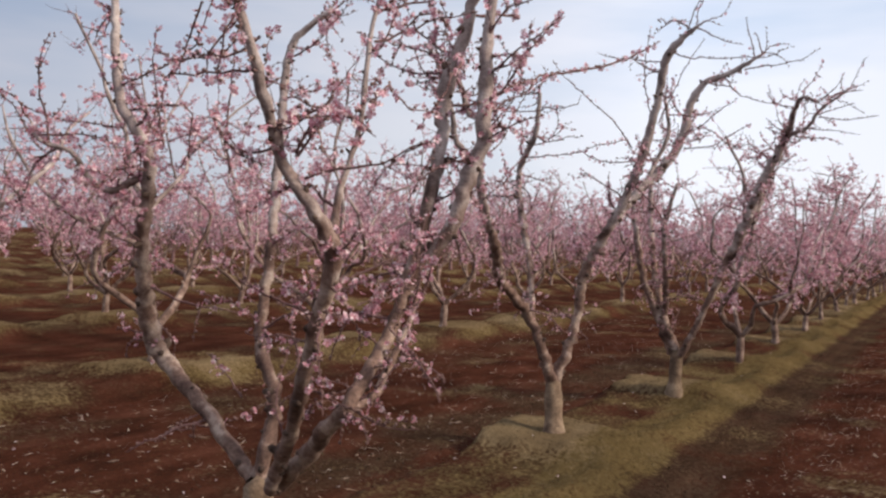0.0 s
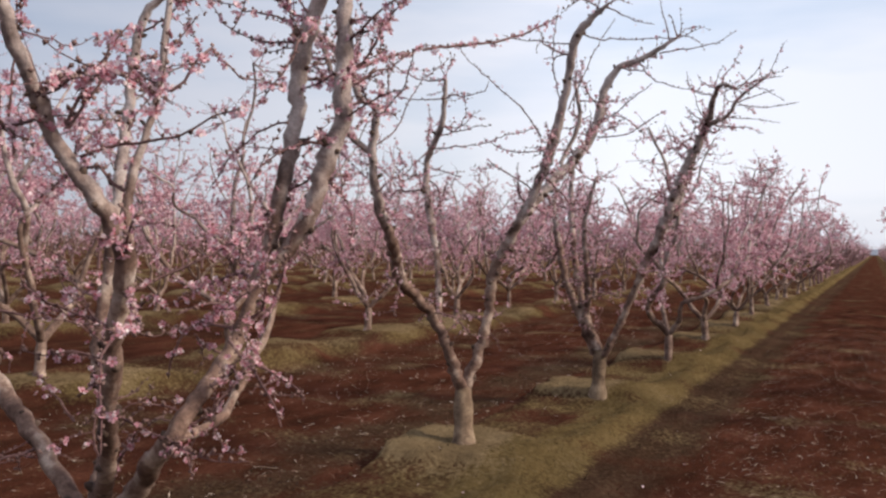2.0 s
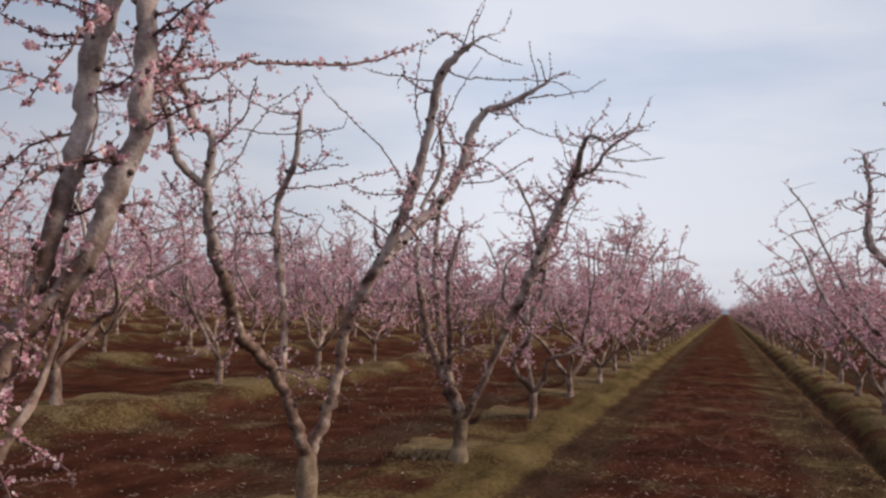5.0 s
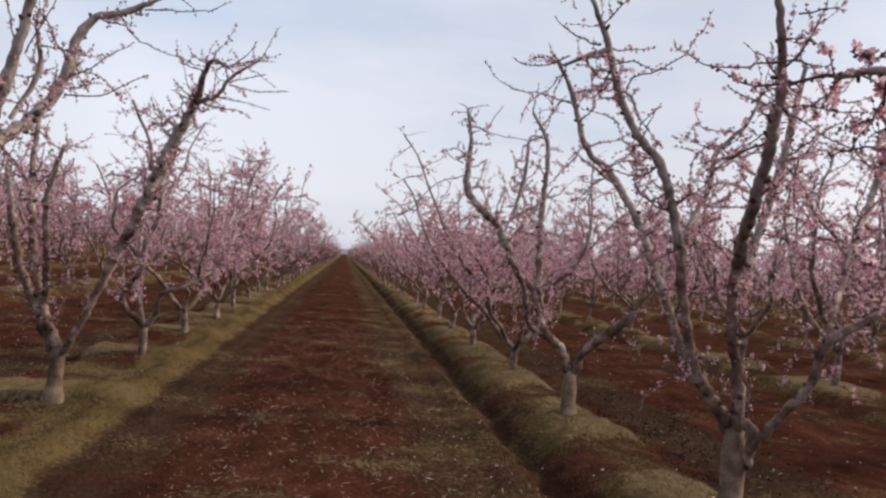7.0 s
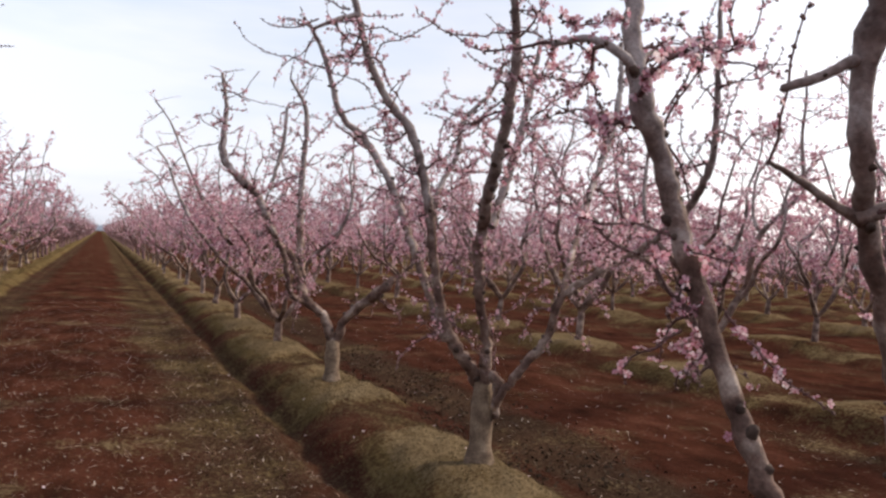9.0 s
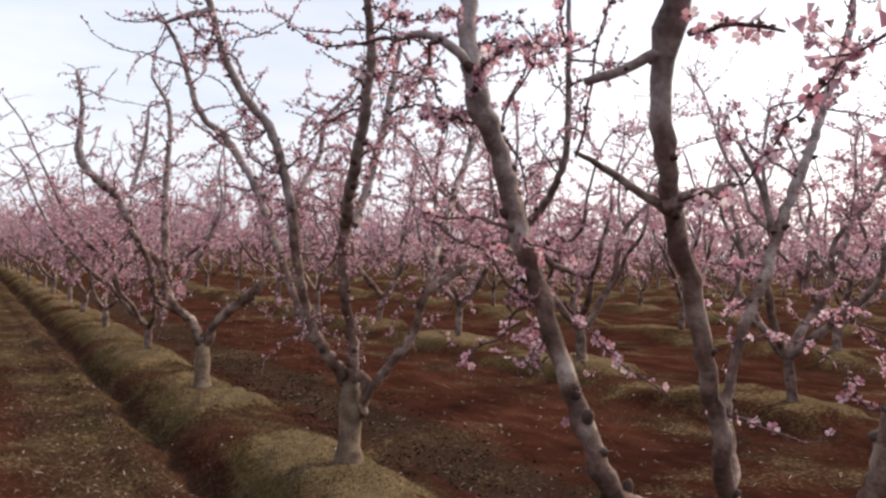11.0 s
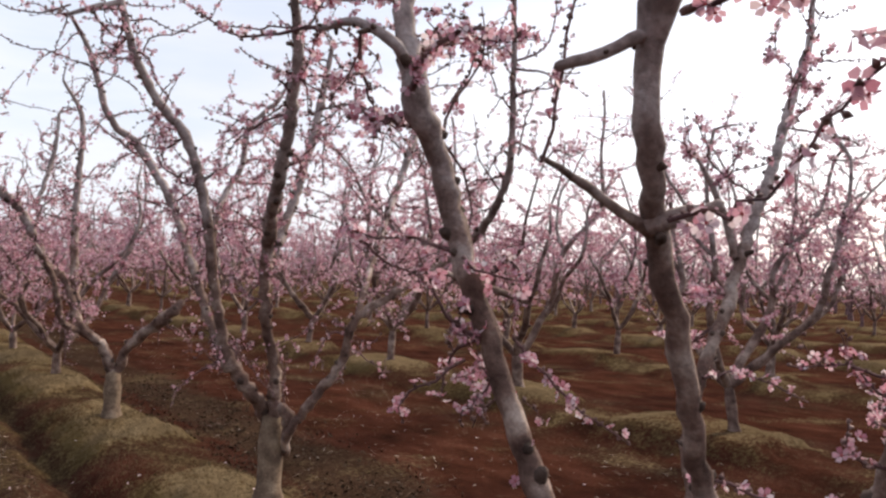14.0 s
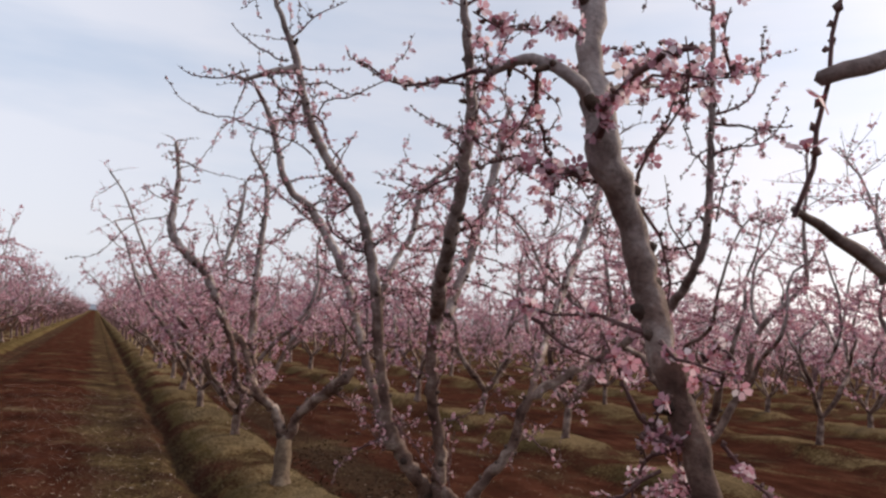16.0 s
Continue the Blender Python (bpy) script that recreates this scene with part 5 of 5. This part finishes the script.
def crooked(p, d, r, top, rng, segment, kick):
    """Rows of one limb that climbs in short kinked lengths."""
    p, d, rows = np.array(p, float), unit(np.array(d, float)), []
    low, elbow = p[2], int(rng.integers(2, 5))
    while len(rows) < 14:
        f = min(1.0, (p[2] - low) / max(0.3, top - low))
        rows.append([*p, max(0.009, r * (1 - 0.7 * f))])
        if p[2] >= top:
            break
        p = p + d * rng.uniform(*segment)
        bend = rng.standard_normal(3) * kick * (2.0 if len(rows) == elbow else 1.0)
        d = unit(d + bend + np.array([0, 0, 0.26]))
        d[2] = max(d[2], 0.3)
    if rng.random() < 0.45:
        side = unit(rng.standard_normal(3) * [1, 1, 0.35])
        rows.append([*(p + side * rng.uniform(0.12, 0.3)), 0.008])
    return np.array(rows)


def vase_limbs(rng):
    """Low primaries that leave a fork, kink upright and divide, as a pruned vase does."""
    fork = np.array([rng.uniform(-0.06, 0.06), rng.uniform(-0.06, 0.06), rng.uniform(0.3, 0.46)])
    count = int(rng.integers(3, 5))
    turn = rng.uniform(0, 6.28)
    limbs = []
    for k in range(count):
        az = turn + k * 2 * math.pi / count + rng.uniform(-0.4, 0.4)
        r = rng.uniform(0.034, 0.046)
        main = crooked(fork, (math.cos(az), math.sin(az), rng.uniform(0.75, 1.3)), r, rng.uniform(2.5, 3.35), rng, (0.2, 0.36), 0.25)
        limbs.append(main)
        for _ in range(int(rng.integers(1, 3))):
            j = int(np.argmin(np.abs(main[:, 2] - rng.uniform(0.7, 1.7))))
            a2 = az + rng.uniform(-1.5, 1.5)
            limbs.append(crooked(main[j, :3], (math.cos(a2), math.sin(a2), rng.uniform(0.9, 1.9)), main[j, 3] * 0.8, rng.uniform(2.15, 3.1), rng, (0.18, 0.32), 0.29))
    return fork, limbs


def vase_tree(seed, rich):
    """One orchard tree; the rich ones stand near the walk."""
    rng = np.random.default_rng(seed)
    thing = tagged(new("peach_tree"), TREE_LABEL, "tree", "peach trees in the orchard rows")
    fork, limbs = vase_limbs(rng)
    away = np.array([0, 50.0, 0, 0])
    paths, nets = [], []
    for rows in limbs:
        path = limb_path(rows, rng, 0.12 if rich else 0.3, rich)
        net = Net()
        tube(net, path, 7 if rich else 4, rng, 0.06)
        if rich:
            stubs(net, path, rng, 0.5, 4)
        paths.append(path + away)
        nets.append(net)
    part("trunk", trunk_net((0, 0, 0), fork, rng.uniform(0.05, 0.07), rng, 9 if rich else 6), [LIMB], thing)
    for net in nets:
        age_and_glare(part("limb", net, [LIMB], thing), 0.9, 2.1)
    rows, flowers, buds = grow_shoots(paths, rng, 9.5 if rich else 5.2, 0.55, False, 60 if rich else 54)
    crown = Net()
    for row in rows:
        tube(crown, row[[0, len(row) // 2, -1] if rich else [0, -1]] - away, 3)
    k = len(buds) if rich else 0
    scatter(crown, BUD_V, BUD_F[3:], buds[:k:2] - away[:3], frames_for((k + 1) // 2, rng, np.array([0, 0, 0.5])), rng.uniform(0.016, 0.03, (k + 1) // 2))
    part("crown", crown, [TWIG], thing)
    bloom, n = Net(), len(flowers)
    scatter(bloom, CHIP_V, CHIP_F, flowers - away[:3], frames_for(n, rng), rng.uniform(0.0125, 0.0215, n) if rich else rng.uniform(0.02, 0.035, n))
    part("blossom", bloom, [PETAL], thing, smooth=False)
    return thing


def tall(k, rng):
    """Height factor of a tree: the two rows along the alley are pruned lower."""
    if k == 0:
        return rng.uniform(0.84, 0.95)
    if k == -1:
        return rng.uniform(0.9, 1.02)
    return rng.uniform(0.96, 1.16)


def stations():
    """Every place in the rows, nearest the walk first."""
    rng = np.random.default_rng(77)
    spots = []
    for k in range(-17, 18):
        x = RIGHT_X + k * ROW_STEP
        first = RIGHT_Y if k >= 0 else LEFT_Y
        last = 330 if k in (0, -1) else 150
        for n in range(-40, 110):
            y = first + n * TREE_STEP
            if k in (0, -1) and 0 <= n <= 2:
                continue
            if not (-8 < y < last) or y < abs(x) * 0.52 - 8:
                continue
            if y < 2.0 and abs(x) > 14:
                continue
            px, py = x + rng.uniform(-0.14, 0.14), y + rng.uniform(-0.25, 0.25)
            spots.append((math.hypot(px, max(0, py - 1.5) * 0.8), px, py, rng.uniform(0, 360), tall(k, rng)))
    spots.sort()
    return spots


SPOTS = stations()
NEAR, RICH = 150, 32


def plant(spots, kinds):
    """Sets the kinds once each and copies them over the remaining spots."""
    for k, (_, px, py, turn, size) in enumerate(spots):
        m = pose(px, py, height_at(px, py) - 0.02, 0, 0, turn) @ Matrix.Scale(size, 4)
        if k < len(kinds):
            kinds[k].matrix_world = m
        else:
            source = kinds[(k * 5 + k // len(kinds)) % len(kinds)]
            keep = source.scale
            copy_thing(source, m @ Matrix.Diagonal((1 / keep[0], 1 / keep[1], 1 / keep[2], 1)))


plant(SPOTS[:RICH], [vase_tree(100 + k, True) for k in range(14)])
plant(SPOTS[RICH:NEAR], [vase_tree(200 + k, False) for k in range(14)])


def far_variant(seed):
    """Lean arrays of one far tree: bark triangles and petal triangles."""
    rng = np.random.default_rng(seed)
    fork, limbs = vase_limbs(rng)
    bark, bloom = Net(), Net()
    tube(bark, np.array([[0, 0, -0.1, 0.09], [*fork, 0.07]]), 4)
    paths = []
    for rows in limbs:
        tube(bark, rows[[0, len(rows) // 2, -1]], 3)
        paths.append(rows + np.array([0, 50.0, 0, 0]))
    rows, flowers, _ = grow_shoots(paths, rng, 0.85, 0.7, False, 60)
    for row in rows:
        row = row[[0, -1]] - np.array([0, 50.0, 0, 0])
        row[:, 3] = np.maximum(row[:, 3], 0.005)
        a = row[:, :3] + np.array([1, 0, 0]) * row[:, 3:4]
        b = row[:, :3] - np.array([1, 0, 0]) * row[:, 3:4]
        bark.add(np.vstack([a, b]), [[0, 1, 3, 2]])
    pick = flowers[rng.random(len(flowers)) < min(1.0, 240 / max(1, len(flowers)))] - np.array([0, 50.0, 0])
    scatter(bloom, CHIP_V, CHIP_F, pick, frames_for(len(pick), rng), rng.uniform(0.033, 0.059, len(pick)))
    return bark, bloom


def far_orchard():
    kinds = [far_variant(300 + k) for k in range(10)]
    bark, bloom = Net(), Net()
    for k, (_, px, py, turn, size) in enumerate(SPOTS[NEAR:]):
        c, s = math.cos(radians(turn)) * size, math.sin(radians(turn)) * size
        turn_m = np.array([[c, s, 0], [-s, c, 0], [0, 0, size]])
        at = np.array([px, py, height_at(px, py)])
        for source, net in zip(kinds[k % len(kinds)], (bark, bloom)):
            v = np.concatenate(source.v) @ turn_m + at
            start = net.count
            net.v.append(v)
            net.count += len(v)
            for f, sl in zip(source.f, source.s):
                net.f.append(f + start)
                net.s.append(sl)
    far = tagged(new("far_peach_orchard"), "distant rows of blossoming peach trees in pink haze", "orchard", kind="stuff")
    part("limbs", bark, [TWIG], far)
    part("blossom", bloom, [PETAL], far, smooth=False)


far_orchard()

# ---- distance ----


def far_hills():
    xs = np.linspace(-2200, 2200, 120)
    net = Net()
    rng = np.random.default_rng(5)
    h = 9 + 5 * np.sin(xs / 310) + 3 * np.sin(xs / 97 + 1) + rng.uniform(-0.8, 0.8, len(xs))
    y = 1900 + 60 * np.sin(xs / 500)
    low, top, back = (np.stack([xs, yy, zz], -1) for yy, zz in ((y, xs * 0 - 2), (y + 60, h), (y + 200, xs * 0 - 2)))
    n = len(xs)
    i = np.arange(n - 1)
    quads = np.vstack([np.stack([i, i + 1, n + i + 1, n + i], -1), np.stack([n + i, n + i + 1, 2 * n + i + 1, 2 * n + i], -1)])
    net.add(np.vstack([low, top, back]), quads)
    tagged(new("backdrop", net.mesh("backdrop", [HILL])), "low hills on the horizon, blue-grey from haze in the colour", "hills", kind="structure")


far_hills()


def far_evergreen(x, y, tall, seed):
    """A dark round-headed tree far behind the rows: forked trunk and a crown of leaf clumps."""
    rng = np.random.default_rng(seed)
    thing = tagged(new("evergreen_tree"), "dark grey-green evergreen tree far behind the peach rows, haze in its leaf colour", "tree", "evergreens beyond the orchard")
    thing.location = (x, y, height_at(x, y))
    wood, leaves = Net(), Net()
    tube(wood, np.array([[0, 0, -0.3, 0.3], [0.1, 0, tall * 0.25, 0.22], [0, 0.1, tall * 0.6, 0.12], [0.1, 0, tall * 0.9, 0.03]]), 8, rng, 0.05)
    for _ in range(42):
        z = tall * rng.uniform(0.22, 0.95)
        reach = tall * 0.42 * math.sqrt(max(0.05, 1 - ((z / tall - 0.5) / 0.5) ** 2)) * rng.uniform(0.35, 1.0)
        a = rng.uniform(0, 6.28)
        c = np.array([math.cos(a) * reach, math.sin(a) * reach, z])
        tube(wood, np.array([[0, 0, z * 0.75, 0.07], [*(c * [0.5, 0.5, 0.92]), 0.05], [*c, 0.02]]), 4)
        spots = c + rng.standard_normal((70, 3)) * tall * np.array([0.075, 0.075, 0.055])
        scatter(leaves, PETAL4_V, PETAL4_F, spots, frames_for(70, rng), rng.uniform(0.1, 0.24, 70))
    part("trunk", wood, [TRUNK], thing)
    part("crown", leaves, [EVERGREEN_HAZED], thing, smooth=False)


for spot in ((12.6, 108, 4.9, 41), (15.2, 111, 5.6, 42), (17.5, 114, 4.6, 43)):
    far_evergreen(*spot)

# ---- what lies on the soil ----


def litter(name, label, material_, seed, count, area, long, wide, lift, category):
    """Flat slivers strewn over a strip: one mesh."""
    rng = np.random.default_rng(seed)
    x0, x1, y0, y1 = area
    x, y = rng.uniform(x0, x1, count), y0 + (y1 - y0) * rng.random(count) ** 1.25
    z = ground_height(x, y) + lift
    a = rng.uniform(0, 6.28, count)
    l, w = rng.uniform(*long, count), rng.uniform(*wide, count)
    tilt = rng.uniform(-0.25, 0.25, count)
    d = np.stack([np.cos(a), np.sin(a), tilt], -1)
    s = np.stack([-np.sin(a), np.cos(a), rng.uniform(-0.3, 0.3, count)], -1)
    c = np.stack([x, y, z + np.abs(tilt) * l], -1)
    v = np.stack([c - d * l[:, None], c + s * w[:, None] - d * l[:, None] * 0.2, c + d * l[:, None], c - s * w[:, None] + d * l[:, None] * 0.1], 1)
    net = Net()
    net.add(v.reshape(-1, 3), np.arange(count * 4).reshape(-1, 4))
    tagged(new(name, net.mesh(name, [material_], False)), label, category, kind="stuff")


litter("straw_litter", "pale dry straw and pruned bits on red soil", STRAW, 21, 9800, (-1.3, 1.6, -5, 22), (0.005, 0.045), (0.0012, 0.0034), 0.008, "litter")
litter("straw_litter", "dry straw strewn on the soil behind the rutted berm", STRAW, 22, 4200, (3.2, 6.8, -5, 22), (0.006, 0.045), (0.0012, 0.0035), 0.008, "litter")
litter("straw_litter", "dry straw strewn on the soil behind the turfed berm", STRAW, 23, 6600, (-7.0, -3.4, -5, 22), (0.006, 0.05), (0.0015, 0.004), 0.008, "litter")
litter("fallen_petals", "fallen pale petals and dry leaves on soil", FALLEN, 24, 420, (-7.0, 7.0, -5, 18), (0.008, 0.016), (0.005, 0.009), 0.009, "petals")


def blades(name, label, material_, seed, count, area, tall, thick, keep, category):
    """Grass blades, three points each, leaning every way."""
    rng = np.random.default_rng(seed)
    x0, x1, y0, y1 = area
    x, y = rng.uniform(x0, x1, count), y0 + (y1 - y0) * rng.random(count) ** 1.2
    ok = keep(x, y, rng)
    x, y = x[ok], y[ok]
    n = len(x)
    z = ground_height(x, y)
    h, w, a = rng.uniform(*tall, n), rng.uniform(*thick, n), rng.uniform(0, 6.28, n)
    lean = rng.uniform(0.2, 1.5, n)
    foot = np.stack([x, y, z - 0.004], -1)
    side = np.stack([-np.sin(a), np.cos(a), a * 0], -1) * w[:, None]
    tip = foot + np.stack([np.cos(a) * lean * h, np.sin(a) * lean * h, h], -1)
    v = np.stack([foot - side, foot + side, tip], 1)
    net = Net()
    net.add(v.reshape(-1, 3), np.arange(n * 3).reshape(-1, 3))
    tagged(new(name, net.mesh(name, [material_], False)), label, category, kind="stuff")


def on_berm(x, y, rng):
    row, u, near = berm_parts(x, y)
    lumpy = wave(x * 2.0, y * 2.0, 9) * 0.6
    thick = np.where(row == 0, 0.15 + 0.5 * near, np.where(u > 0.1, 0.55, 0.08 + 0.12 * near))
    return (np.abs(u) < 0.75) & (rng.random(len(x)) < thick + 0.6 * lumpy)


def in_patch(x, y, rng):
    row, u, near = berm_parts(x, y)
    fade = smooth(2.3, 0.9, np.abs(u) + 0.5 * wave(x * 1.7, y * 1.7, 14))
    return rng.random(len(x)) < fade * (0.5 + 0.8 * wave(x * 1.3, y * 1.3, 12))


blades("berm_grass", "short dry olive grass on the berm with a turf verge", GRASS, 31, 66000, (-3.4, -1.95, -3.0, 20), (0.01, 0.028), (0.002, 0.004), on_berm, "grass")
blades("berm_grass", "short dry olive grass on the berm with a deep rut", GRASS, 32, 60000, (1.75, 3.0, -3.0, 20), (0.01, 0.028), (0.002, 0.004), on_berm, "grass")
blades("verge_weeds", "low olive weeds along the alley edge", WEED, 33, 15000, (0.7, 1.55, -3, 18), (0.008, 0.03), (0.003, 0.007), in_patch, "weeds")
blades("verge_weeds", "low dark weeds between turf verge and red soil", WEED, 34, 9000, (-1.9, -0.9, -3, 18), (0.008, 0.03), (0.003, 0.007), in_patch, "weeds")
litter("soil_crumbs", "small pale clods and pebbles on the alley", CRUMB, 25, 9000, (-1.3, 1.6, -3, 20), (0.004, 0.014), (0.004, 0.011), 0.006, "clods")
blades("weed_patch", "dark leafy weeds on soil behind the rutted berm", WEED, 35, 24000, (2.9, 5.0, -2, 15), (0.008, 0.028), (0.01, 0.022), in_patch, "weeds")
blades("weed_patch", "dark leafy weeds on soil behind the turfed berm", WEED, 36, 18000, (-5.2, -3.3, -2, 15), (0.005, 0.018), (0.008, 0.018), in_patch, "weeds")
